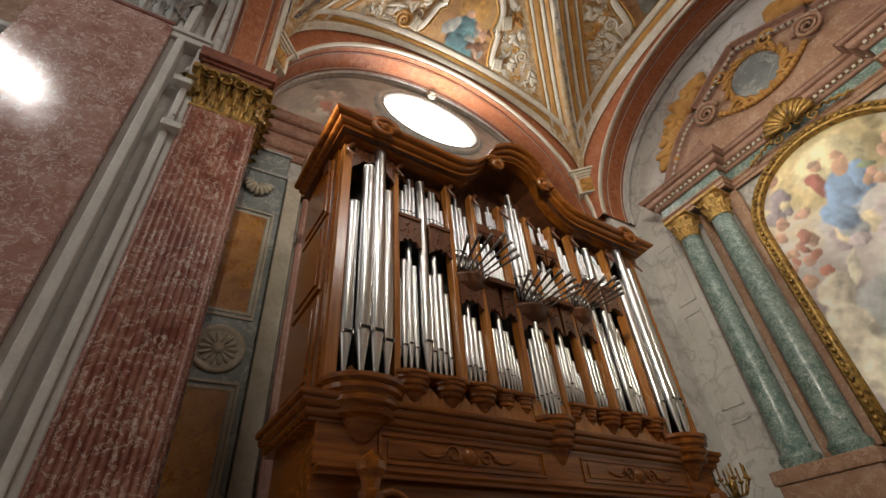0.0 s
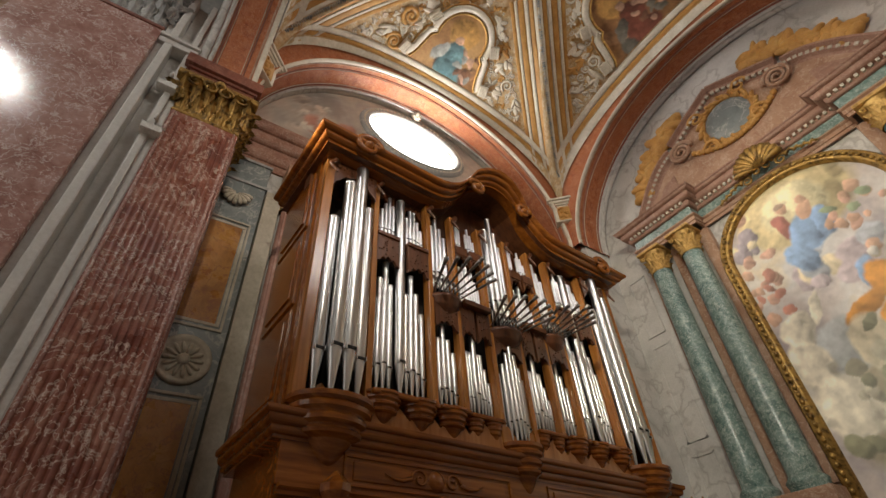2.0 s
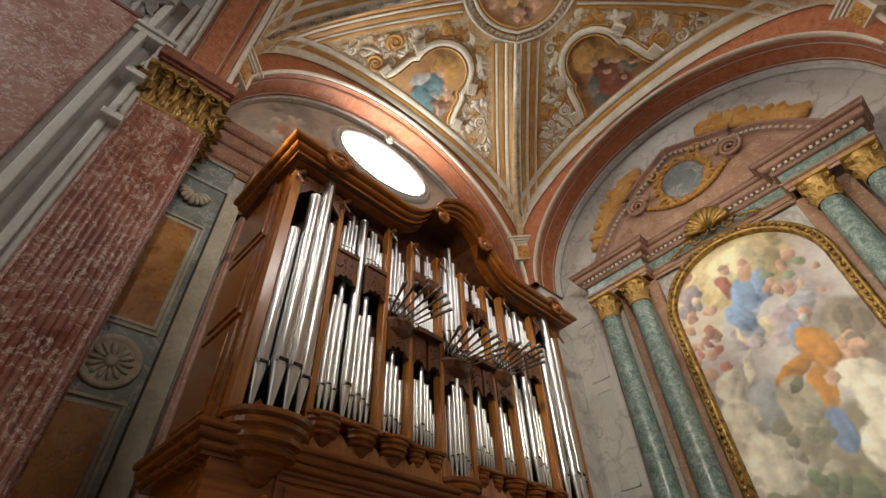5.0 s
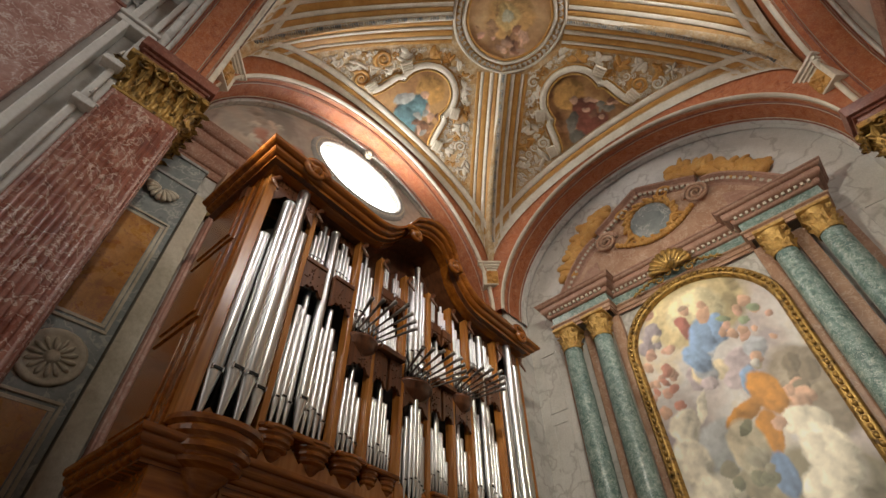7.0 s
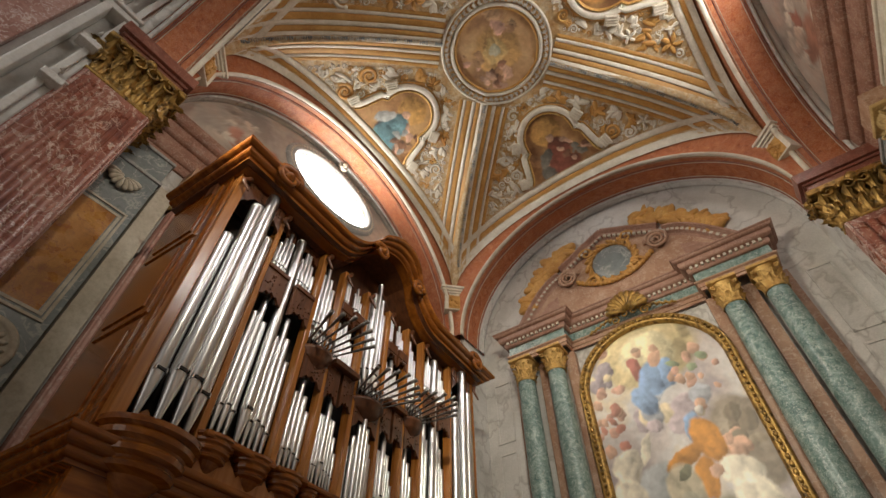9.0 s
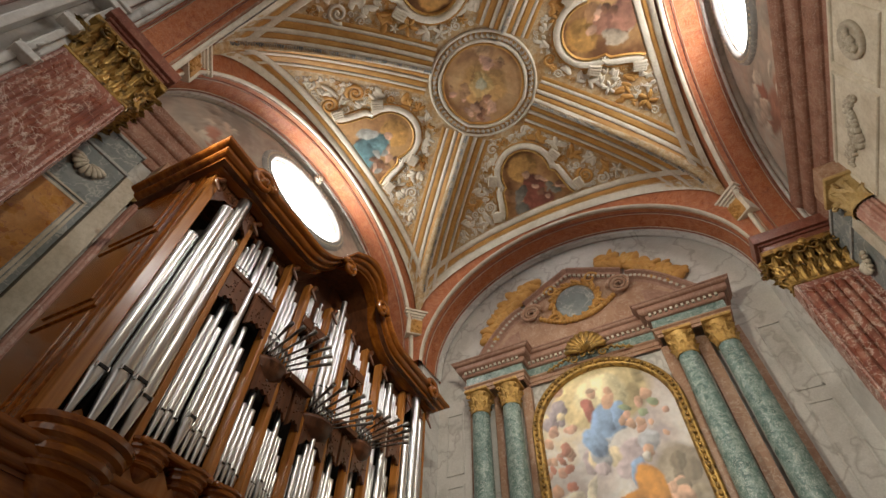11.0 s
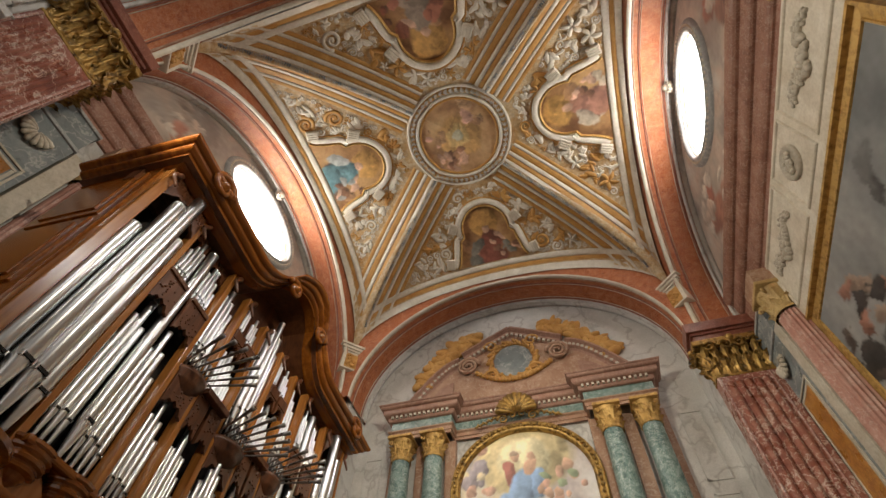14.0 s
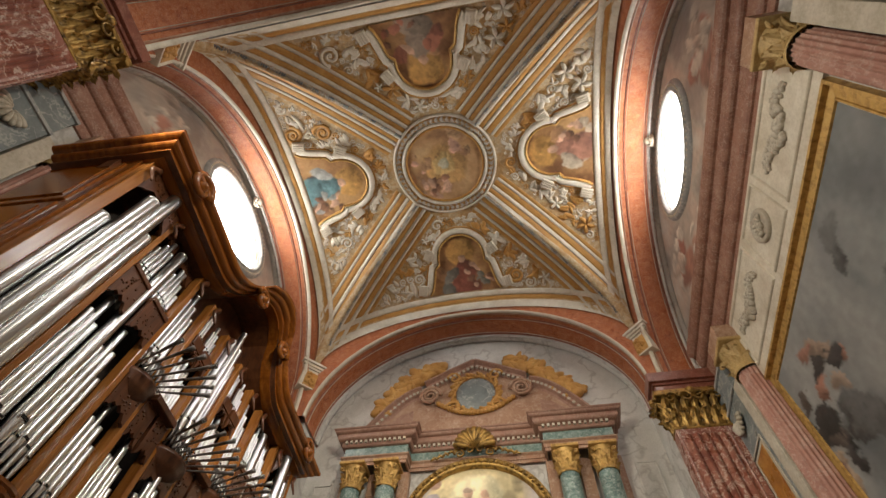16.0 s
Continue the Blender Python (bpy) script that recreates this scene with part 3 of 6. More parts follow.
CORN = {"nl": (-VX, VN), "nr": (VX, VN), "fr": (VX, VF), "fl": (-VX, VF)}
CELLS = [("fl", "nl", 16.95), ("nr", "fr", 16.95), ("fr", "fl", 16.28), ("nl", "nr", 16.28)]


def rise(v):
    return math.sqrt(max(0.0, 1 - (1 - v) ** 2)) * 0.72 + 0.28 * v


def vault(cell, u, v, off=0.0):
    """A point of a vault web: u along its arch, v from the arch to the crown; off: metres below the web."""
    a, b, crown = cell
    (ax, ay), (bx, by) = CORN[a], CORN[b]
    x, y = ax + (bx - ax) * u, ay + (by - ay) * u
    ze = arch_z(2 * u - 1, ZFOOT - 0.1, crown)
    # towards the crown the section flattens
    z = ze + (ZTOP - ze) * rise(v)
    p = Vector((x + (0 - x) * v, y + (CY - y) * v, z))
    if off:
        p += (Vector((0, CY, 9.0)) - p).normalized() * off
    return p


bm = bmesh.new()
for cell in CELLS:
    grid(bm, lambda u, v: vault(cell, u, v), 40, 24)
bmesh.ops.remove_doubles(bm, verts=bm.verts, dist=0.002)
tagged(obj("ceiling", bm, M["ground"], smooth=True), "groin vault painted in ochre and white with stucco", "ceiling", kind="structure")
# closing roof and nave round and behind the camera
bm = bmesh.new()
box(bm, -16, 16, -16, 14, 19.2, 19.6)
tagged(obj("roof", bm, M["wall"]), "plain closing roof over chapel and nave", "roof", kind="structure")
for i, (x0, x1, y0, y1) in enumerate(((-16.4, -16, -16, 14), (16, 16.4, -16, 14), (-16, 16, -16.4, -16))):
    bm = bmesh.new()
    box(bm, x0, x1, y0, y1, 0, 19.2)
    tagged(obj("wall_nave_%d" % (i + 1), bm, M["wall"]), "plain plastered nave wall", "wall", kind="structure")


for sx, side in ((-1, "left"), (1, "right")):
    bm = bmesh.new()
    box(bm, sx * (XP + 0.06), sx * 7.3, JF + 0.36, AY, 0, 16.6)
    tagged(obj("pier_far_" + side, bm, M["wall"]), "grey painted corner pier beside the altar", "pier", kind="structure")
    bm = bmesh.new()
    box(bm, sx * (XP + 0.4), sx * 7.3, -2.1, JN - 0.36, 0, 16.6)
    tagged(obj("pier_near_" + side, bm, M["grey"]), "grey stone corner pier towards the nave", "pier", kind="structure")

# ---- altar ----
altar = thing("altar", "painted marble altar with green columns and a pediment", "altar", m=Matrix.Translation((AX, AY, 0)))


def column(x, y, r, z0, z1, zc, root):
    bm = bmesh.new()
    prof = [(r * 1.25, z0 - 0.32), (r * 1.25, z0 - 0.2), (r * 1.32, z0 - 0.16), (r * 1.3, z0 - 0.1), (r * 1.12, z0 - 0.05), (r * 1.02, z0)]
    for k in range(11):
        t = k / 10
        prof.append((r * (1 - 0.14 * t * t), z0 + (z1 - z0) * t))
    lathe(bm, prof, 28, (x, y, 0))
    sh = part("column", bm, M["green"], root, "green marble column", True)
    bm = bmesh.new()
    corinthian(bm, x, y, r * 0.9, z1, zc)
    pieces("capital", "leaf", bm, M["gold"], root, "gilded leafy capital")


def leaf(bm, m, w, h, curl):
    """A curled acanthus leaf that rises along z and bends out along x."""
    def f(u, v):
        s = (u - 0.5) * 2
        wid = w * (1 - 0.55 * v) * (1 + 0.30 * math.sin(v * 19))
        out = curl * v ** 2.2 + 0.09 * w * math.cos(s * 8) - 0.32 * w * s * s
        return m @ Vector((out, s * wid / 2, h * v - (curl * 0.55) * max(0.0, v - 0.75) ** 2 * 8))
    grid(bm, f, 8, 11)


def corinthian(bm, x, y, r, z0, z1, n=8):
    h = z1 - z0
    lathe(bm, [(r * 1.08, z0), (r * 1.12, z0 + 0.04 * h), (r * 1.0, z0 + 0.07 * h), (r, z0 + 0.5 * h), (r * 1.2, z0 + 0.85 * h), (r * 1.25, z0 + 0.88 * h)], 20, (x, y, 0))
    for row, (b, t, c, ph) in enumerate(((0.05, 0.42, 0.45, 0), (0.2, 0.72, 0.5, 0.5))):
        for k in range(n):
            a = 360 * (k + ph) / n
            leaf(bm, pose(x, y, z0 + b * h, 0, 0, a) @ pose(r * 1.0, 0, 0), r * 0.85, (t - b) * h, r * c)
    for k in range(4):
        a = math.pi / 4 + k * math.pi / 2
        pts = [(x + (r * 1.15 + 0.32 * r * math.cos(q * 0.9 + 1.9) * (1 - q / 9) + 0.35 * r) * math.cos(a), y + (r * 1.15 + 0.32 * r * math.cos(q * 0.9 + 1.9) * (1 - q / 9) + 0.35 * r) * math.sin(a), z0 + h * 0.74 + 0.3 * r * math.sin(q * 0.9 + 1.9) * (1 - q / 9)) for q in range(9)]
        tube(bm, pts, 0.07 * r + 0.008, 5)
    s = r * 1.38
    box(bm, x - s, x + s, y - s, y + s, z0 + 0.88 * h, z1, 0.02)


for dx in (-3.52, -2.52, 2.52, 3.52):
    column(AX + dx, AY - 0.5, 0.30, 4.2, 9.95, 10.72, altar)
for dx in (-3.02, 3.02, -2.12, 2.12, -3.86, 3.86):
    bm = bmesh.new()
    box(bm, AX + dx - 0.16, AX + dx + 0.16, AY - 0.2, AY, 4.0, 10.7, 0.01)
    part("pilaster_strip", bm, M["salmon"], altar, "flat salmon marble strip")
for sx in (-1, 1):
    bm = bmesh.new()
    box(bm, AX + sx * 2.05, AX + sx * 3.95, AY - 0.95, AY, 2.6, 3.6, 0.03)
    box(bm, AX + sx * 1.98, AX + sx * 4.02, AY - 1.0, AY, 3.6, 3.88, 0.04)
    box(bm, AX + sx * 2.0, AX + sx * 4.0, AY - 1.0, AY, 0, 2.6, 0.03)
    part("pedestal", bm, M["salmon"], altar, "salmon marble pedestal")


def run(z0, z1, steps, material, name, label, halves=(4.15, 2.05)):
    """An entablature course that steps forward over the columns."""
    bm = bmesh.new()
    path = [(-3.98, 0.0), (-3.98, -0.62), (-1.95, -0.62), (-1.95, -0.18), (1.95, -0.18), (1.95, -0.62), (3.98, -0.62), (3.98, 0.0)]
    s2 = math.sqrt(2)
    nr = [(-1, 0), (-1, -1), (1, -1), (1, -1), (-1, -1), (-1, -1), (1, -1), (1, 0)]
    sweep(bm, steps, [(AX + px, AY + py, 0) for px, py in path], [(a, b, 0) for a, b in nr])
    part(name, bm, material, altar, label)


run(0, 0, [(-0.1, 10.74), (-0.05, 10.74), (-0.05, 10.83), (-0.02, 10.84), (-0.02, 10.95), (0.03, 10.99), (0.03, 11.03), (-0.1, 11.03)], M["salmon"], "architrave", "salmon marble architrave")
run(0, 0, [(-0.1, 11.03), (-0.04, 11.03), (-0.04, 11.34), (-0.1, 11.34)], M["green"], "frieze", "green marble frieze")
run(0, 0, moulding([(-0.1, 11.34), (0.0, 11.34), (0.06, 11.42), (0.06, 11.5), (0.2, 11.59), (0.2, 11.7), (0.3, 11.79), (0.34, 11.84), (-0.1, 11.9)]), M["altar_red"], "cornice", "red marble cornice")
dentil = bpy.data.meshes.new("dentil")
bm = bmesh.new()
box(bm, 0, 0.075, -0.13, -0.04, 11.43, 11.54)
bm.to_mesh(dentil)
bm.free()
dentil.materials.append(M["stucco"])
for x0, x1, yy in ((-3.98, -1.95, -0.62), (-1.95, 1.95, -0.18), (1.95, 3.98, -0.62)):
    k = x0 + 0.05
    while k < x1 - 0.06:
        d = new("dentil", dentil)
        d.parent, d.matrix_parent_inverse = altar, altar.matrix_basis.inverted()
        d.location = (AX + k, AY + yy, 0)
        k += 0.15

# arched gilt frame and painted canvas
FW, FZ0, FZS = 1.79, 3.3, 9.0


def arch_path(w, z0, zs, top, n=40):
    pts = [(-w, z0), (-w, (z0 + zs) / 2), (-w, zs)]
    pts += [(-w * math.cos(math.pi * k / n), zs + (top - zs) * math.sin(math.pi * k / n)) for k in range(1, n)]
    return pts + [(w, zs), (w, (z0 + zs) / 2), (w, z0)]


painting = thing("altar_painting", "arched altar painting of clouds and robes in a carved gilt frame", "painting", m=Matrix.Translation((AX, AY - 0.2, FZ0)))
ap = arch_path(FW, FZ0, FZS, 10.6)
bm = bmesh.new()
prof = [(0.0, 0.0), (0.02, 0.10), (0.08, 0.16), (0.14, 0.12), (0.2, 0.2), (0.26, 0.12), (0.28, 0.0)]
rows = []
for i, (x, z) in enumerate(ap):
    a, b = ap[max(i - 1, 0)], ap[min(i + 1, len(ap) - 1)]
    t = Vector((b[0] - a[0], 0, b[1] - a[1])).normalized()
    nrm = Vector((-t.z, 0, t.x))
    rows.append((Vector((AX + x, AY - 0.22, z)), nrm))
sweep(bm, [(r, -d) for r, d in prof], [p for p, _ in rows], [n for _, n in rows], [Vector((0, 1, 0))] * len(rows))
part("frame", bm, M["gold_dark"], painting, "carved dark gilt arched frame", True)
bm = bmesh.new()


def canvas_point(u, v):
    z = FZ0 + (10.62 - FZ0) * v
    w = FW * math.sqrt(max(0.0, 1 - (max(0.0, z - FZS) / 1.63) ** 2)) + 0.02
    return Vector((AX + (2 * u - 1) * w, AY - 0.2, z))


grid(bm, canvas_point, 130, 250)
colour_mesh(part("canvas", bm, M["painted"], painting, "painted canvas with robes and clouds"), (0, 2), [(0.36, 0.31, 0.32), (0.52, 0.46, 0.43), (0.58, 0.56, 0.54), (0.64, 0.55, 0.41)], [(x + AX, z, *r) for x, z, *r in ALTAR_FORMS], fade=0.06, seed=3, warp=0.085)


# ---- organ ----
organ = thing("pipe_organ", "large wooden pipe organ with polished tin pipes and trumpets", "organ", m=ORG)
OC, DEPTH = 4.1, 1.55          # middle of the front, depth of the case


def opart(name, bm, material, label="", smooth=False, parent=None, m=None):
    """A part of the organ, in the organ's own metres: x along the front, y into the case, z up."""
    ob = obj(name, bm, material, None, label, smooth)
    ob.parent = parent or organ
    if m is not None:
        ob.matrix_basis = m
    return ob


def obx(name, s0, s1, d0, d1, z0, z1, material, label="", bevel=0.012):
    bm = bmesh.new()
    box(bm, s0, s1, d0, d1, z0, z1, bevel)
    return opart(name, bm, material, label)


# solid near-black block in place of the shaded hollow behind the pipes
obx("case_shade", 0.66, 7.54, 0.5, DEPTH, 0.02, 8.55, M["dark"], "near-black block standing in for the shade inside the case", 0)
for s0, s1 in ((0.56, 0.66), (7.54, 7.64)):
    obx("case_side", s0, s1, 0.12, DEPTH, 3.95, 8.5, M["wood"], "panelled walnut case side")
for z0, z1 in ((4.1, 5.5), (5.6, 7.0), (7.1, 8.4)):   # shallow panels of the open side
    bm = bmesh.new()
    box(bm, 0.535, 0.575, 0.3, 1.4, z0, z1, 0.015)
    box(bm, 0.515, 0.54, 0.42, 1.28, z0 + 0.14, z1 - 0.14, 0.012)
    opart("side_panel", bm, M["wood"], "shallow walnut panel")
POSTS = (0.33, 0.98, 1.52, 2.55)
for r in (*POSTS, 3.43):
    for sg in (-1, 1):
        s, w = OC + sg * r, (0.075 if r == 3.43 else 0.045)
        d0 = -0.02 if r < 3 else -0.05
        obx("post", s - w, s + w, d0, 0.14, 4.1 if r in (0.33, 2.55, 3.43) else 4.42, 8.5, M["wood_v"], "upright light walnut post")
        bm = bmesh.new()       # carved bracket head
        tube(bm, [(s + 0.05 * math.cos(k * 0.8), d0 - 0.05 - 0.012 * k, 8.44 - 0.05 * k) for k in range(9)], [0.05 - 0.004 * k for k in range(9)], 7)
        opart("bracket", bm, M["wood_dark"], "carved dark bracket head", True)


def pipe_mesh(r, h, foot):
    bm = bmesh.new()
    n = 14
    prof = [(r * 0.22, 0.0), (r * 0.98, foot * 0.97), (r, foot), (r, foot + 0.004), (r, foot + 0.03), (r, h - 0.04), (r, h - 0.012), (r * 1.03, h - 0.01), (r * 1.03, h), (r * 0.86, h), (r * 0.86, h - 0.1)]
    lathe(bm, prof, n)
    # flattened lips and the dark mouth between them
    for v in bm.verts:
        if v.co.y < -0.5 * r and foot * 0.55 < v.co.z < foot + 0.02:
            v.co.y = max(v.co.y, -0.86 * r)
    for f in bm.faces:
        f.smooth = True
    b = box(bm, -0.62 * r, 0.62 * r, -1.0 * r, -0.6 * r, foot - 0.004, foot + 0.26 * r + 0.008)
    for f in bm.faces:
        if not f.smooth:
            f.material_index = 1
    k = len(bm.faces)
    for e in (-1, 1):
        box(bm, e * 0.64 * r, e * 0.78 * r, -1.08 * r, -0.55 * r, foot - 0.25 * r, foot + 0.45 * r)
    bm.faces.ensure_lookup_table()
    me = bpy.data.meshes.new("pipe")
    bm.to_mesh(me)
    bm.free()
    for m in (M["tin"], M["mouth"]):
        me.materials.append(m)
    return me


PIPES = {}


def pipe(s, d, z0, z1, r, foot, lean=0.0):
    key = (round(r, 3), round(z1 - z0, 2), round(foot, 2))
    if key not in PIPES:
        PIPES[key] = pipe_mesh(*key)
    ob = new("pipe", PIPES[key])
    ob.parent = organ
    ob.matrix_basis = pose(s, d, z0, 0, 0, lean)
    return ob


def row(s0, s1, n, z0, lo, hi, peak, foot, d=0.16, bow=0.0, fill=0.485, gain=0.0):
    """A row of pipes whose tops rise from lo to hi; peak: where the tallest stands, 0 to 1."""
    for k in range(n):
        t = (k + 0.5) / n
        e = 1 - abs(t - peak) / max(peak, 1 - peak)
        top = lo + (hi - lo) * e ** 1.15
        r = (s1 - s0) / n * fill * (1 + gain * (e - 0.5))
        pipe(s0 + (s1 - s0) * t, d - bow * (1 - (2 * t - 1) ** 2), z0, top, r, foot * (0.85 + 0.3 * e), random.uniform(-6, 6))


def shade(s0, s1, z0, z1, notch, d=0.02):
    """A carved dark board with an ogee lower edge over a group of pipes."""
    n = 16
    pts = [(s0, z1)]
    for k in range(n + 1):
        t = k / n
        z = z0 + notch * (math.sin(math.pi * t) ** 0.7) + 0.025 * math.cos(t * 2 * math.pi * 4)
        pts.append((s0 + (s1 - s0) * t, z))
    pts.append((s1, z1))
    bm = bmesh.new()
    m = pose(0, d, 0, 90, 0, 0)
    slab(bm, pts, m, 0.05)
    w, h = s1 - s0, z1 - z0
    for k in range(max(6, int(w * h * 90))):   # pierced scroll carving as small knobs
        bmesh.ops.create_icosphere(bm, subdivisions=1, radius=random.uniform(0.012, 0.024), matrix=Matrix.Translation((random.uniform(s0 + 0.02, s1 - 0.02), d - 0.05, z1 - random.uniform(0.02, max(0.05, h - notch)))))
    opart("pipe_shade", bm, M["wood_dark"], "dark carved pipe shade")


def console(s, w, z1, drop, d=0.05, facets=26):
    """A bulging bracket with stepped rings under a group of pipes."""
    prof = [(0.0, -1.0), (0.06, -1.0), (0.10, -0.95), (0.05, -0.90), (0.20, -0.82), (0.52, -0.56), (0.70, -0.51), (0.74, -0.46), (0.70, -0.43), (0.72, -0.40), (0.83, -0.36), (0.85, -0.30), (0.81, -0.27), (0.83, -0.24), (0.93, -0.20), (0.95, -0.14), (0.91, -0.11), (1.0, -0.07), (1.0, 0.0), (0.0, 0.0)]
    prof = [(r * w, h * drop) for r, h in prof]
    bm = bmesh.new()
    lathe(bm, prof, facets, m=Matrix.Translation((s, d, z1)) @ Matrix.Diagonal((1, 0.8, 1, 1)), a0=math.pi, a1=2 * math.pi)
    opart("console", bm, M["wood"], "turned walnut bracket with stepped rings")


for sg in (-1, 1):
    mir = lambda a, b: (OC + a, OC + b) if sg > 0 else (OC - b, OC - a)
    pk = lambda t: t if sg > 0 else 1 - t
    # corner tower
    s0, s1 = mir(2.62, 3.36)
    tops = (7.6, 8.62, 8.0, 7.15) if sg > 0 else (7.15, 8.0, 8.62, 7.65)
    for k, zt in enumerate(tops):
        t = (k + 0.5) / 4
        pipe(s0 + (s1 - s0) * t, 0.05 - 0.16 * (1 - (2 * t - 1) ** 2), 4.16, zt, 0.088 if zt < 8 else 0.1, 0.62 if zt < 8 else 0.68)
    shade(*mir(2.6, 3.36), 7.9, 8.52, 0.34, 0.0)
    console(OC + sg * 2.99, 0.53, 4.15, 0.86)
    # field with one tall pipe, two low flats and two small upper flats
    s0, s1 = mir(1.58, 2.5)
    c = (s0 + s1) / 2
    pipe(c, 0.08, 4.43, 8.35, 0.078, 0.55)
    row(s0, c - 0.09, 4, 4.43, 5.9, 6.85, 0.6, 0.45, 0.14, gain=0.3)
    row(c + 0.09, s1, 4, 4.43, 5.85, 6.75, 0.4, 0.45, 0.14, gain=0.3)
    for a, b, p in ((s0, c - 0.1, 0.7), (c + 0.1, s1, 0.4)):
        obx("pipe_shelf", a - 0.02, b + 0.02, -0.06, 0.3, 7.22, 7.3, M["wood_dark"], "small dark moulded shelf")
        row(a, b, 5, 7.3, 7.75, 8.35, p, 0.2, 0.1)
        shade(a - 0.02, b + 0.02, 6.62, 7.22, 0.16)
        shade(a - 0.02, b + 0.02, 8.15, 8.52, 0.2, 0.2)
        console((a + b) / 2, 0.28, 4.42, 0.5, facets=8)
    obx("pipe_base", s0 - 0.04, s1 + 0.04, -0.14, 0.2, 4.34, 4.43, M["wood"], "moulded walnut pipe base", 0.03)
    # narrow bay with a trumpet shelf
    s0, s1 = mir(1.03, 1.47)
    row(s0, s1, 5, 4.45, 5.35, 5.9, 0.5, 0.3, 0.12)
    row(s0, s1, 5, 6.72, 7.9, 8.4, 0.5, 0.3, 0.16)
    shade(s0, s1, 5.75, 6.35, 0.16)
    shade(s0, s1, 8.2, 8.52, 0.15, 0.3)
    console((s0 + s1) / 2, 0.28, 4.42, 0.5)
    obx("pipe_base", s0 - 0.03, s1 + 0.03, -0.14, 0.2, 4.36, 4.43, M["wood"], "moulded walnut pipe base", 0.03)
    # inner bay with two low flats, one tall pipe and upper flats
    s0, s1 = mir(0.38, 0.94)
    c = (s0 + s1) / 2
    pipe(c, 0.12, 4.44, 7.5, 0.05, 0.4)
    row(s0, c - 0.05, 4, 4.44, 5.0, 5.7, 0.75, 0.3, 0.12)
    row(c + 0.05, s1, 4, 4.44, 5.0, 5.7, 0.25, 0.3, 0.12)
    row(s0, c - 0.05, 4, 6.45, 6.9, 7.45, 0.7, 0.2, 0.12)
    row(c + 0.05, s1, 4, 6.45, 6.9, 7.4, 0.3, 0.2, 0.12)
    for a, b, p in ((s0, c - 0.05, 0.7), (c + 0.05, s1, 0.4)):
        obx("pipe_shelf", a - 0.02, b + 0.02, -0.05, 0.3, 7.55, 7.75, M["wood_dark"], "small dark moulded shelf")
        row(a, b, 4, 7.75, 8.1, 8.5, p, 0.16, 0.1)
        shade(a - 0.02, b + 0.02, 7.3, 7.55, 0.22)
        shade(a - 0.02, b + 0.02, 5.7, 6.4, 0.16)
        console((a + b) / 2, 0.17, 4.42, 0.44, facets=8)
    obx("pipe_base", s0 - 0.03, s1 + 0.03, -0.1, 0.2, 4.36, 4.43, M["wood"], "moulded walnut pipe base", 0.03)
    obx("pipe_shelf", s0, s1, -0.14, 0.3, 6.34, 6.44, M["wood_dark"], "dark trumpet shelf")

# centre tower
row(OC - 0.29, OC + 0.29, 7, 4.12, 5.2, 5.9, 0.5, 0.34, 0.08, 0.1)
row(OC - 0.29, OC + 0.29, 5, 6.35, 8.2, 9.0, 0.5, 0.42, 0.12, 0.1)
shade(OC - 0.29, OC + 0.29, 5.55, 6.1, 0.22)
console(OC, 0.38, 4.1, 0.8)


def trumpets(s, w, z, n, spread):
    """A shelf with a fan of horizontal trumpet pipes."""
    bm = bmesh.new()
    prof = [(0.0, -0.3), (0.35 * w, -0.26), (0.7 * w, -0.16), (0.85 * w, -0.12), (0.85 * w, -0.07), (w, -0.03), (w, 0.03), (0.0, 0.04)]
    lathe(bm, prof, 14, m=Matrix.Translation((s, 0.05, z)) @ Matrix.Diagonal((1, 0.8, 1, 1)), a0=math.pi, a1=2 * math.pi)
    opart("trumpet_shelf", bm, M["wood_dark"], "dark carved shelf for the trumpets", True)
    for k in range(n):
        t = (k - (n - 1) / 2) / max(1, (n - 1) / 2)
        a = math.radians(spread) * t
        base = Vector((s + 0.8 * w * t, 0.0, z + 0.1))
        way = Vector((math.sin(a), -math.cos(a), 0.16))
        bm = bmesh.new()
        ln = 0.95 - 0.22 * abs(t)
        tube(bm, [base + way * (ln * q) for q in (0, 0.1, 0.5, 0.86, 1.0)], [0.010, 0.012, 0.018, 0.026, 0.038], 10)
        opart("trumpet", bm, M["tin_dark"], "dark horizontal trumpet pipe", True)
    for k in range(n):
        t = (k - (n - 1) / 2) / max(1, (n - 1) / 2)
        bm = bmesh.new()
        x = s + 0.8 * w * t
        tube(bm, [(x, -0.05, z + 0.04), (x, -0.06, z + 0.3), (x, -0.03, z + 0.42)], [0.012, 0.02, 0.028], 8)
        opart("trumpet_boot", bm, M["tin_dark"], "", True)


trumpets(OC - 1.22, 0.30, 6.36, 7, 20)
trumpets(OC + 1.22, 0.30, 6.36, 7, 20)
trumpets(OC, 0.36, 6.08, 8, 22)

# top cornice: straight ends with small scrolls, swept up to a round centre
def crest(s):
    r = abs(s - OC)
    if r < 0.62:
        return 9.78 - 0.6 * r * r
    if r < 1.75:
        t = (r - 0.62) / 1.13
        return 8.62 + 0.04 * t + 0.93 * (1 - t) ** 2.6
    return 8.66


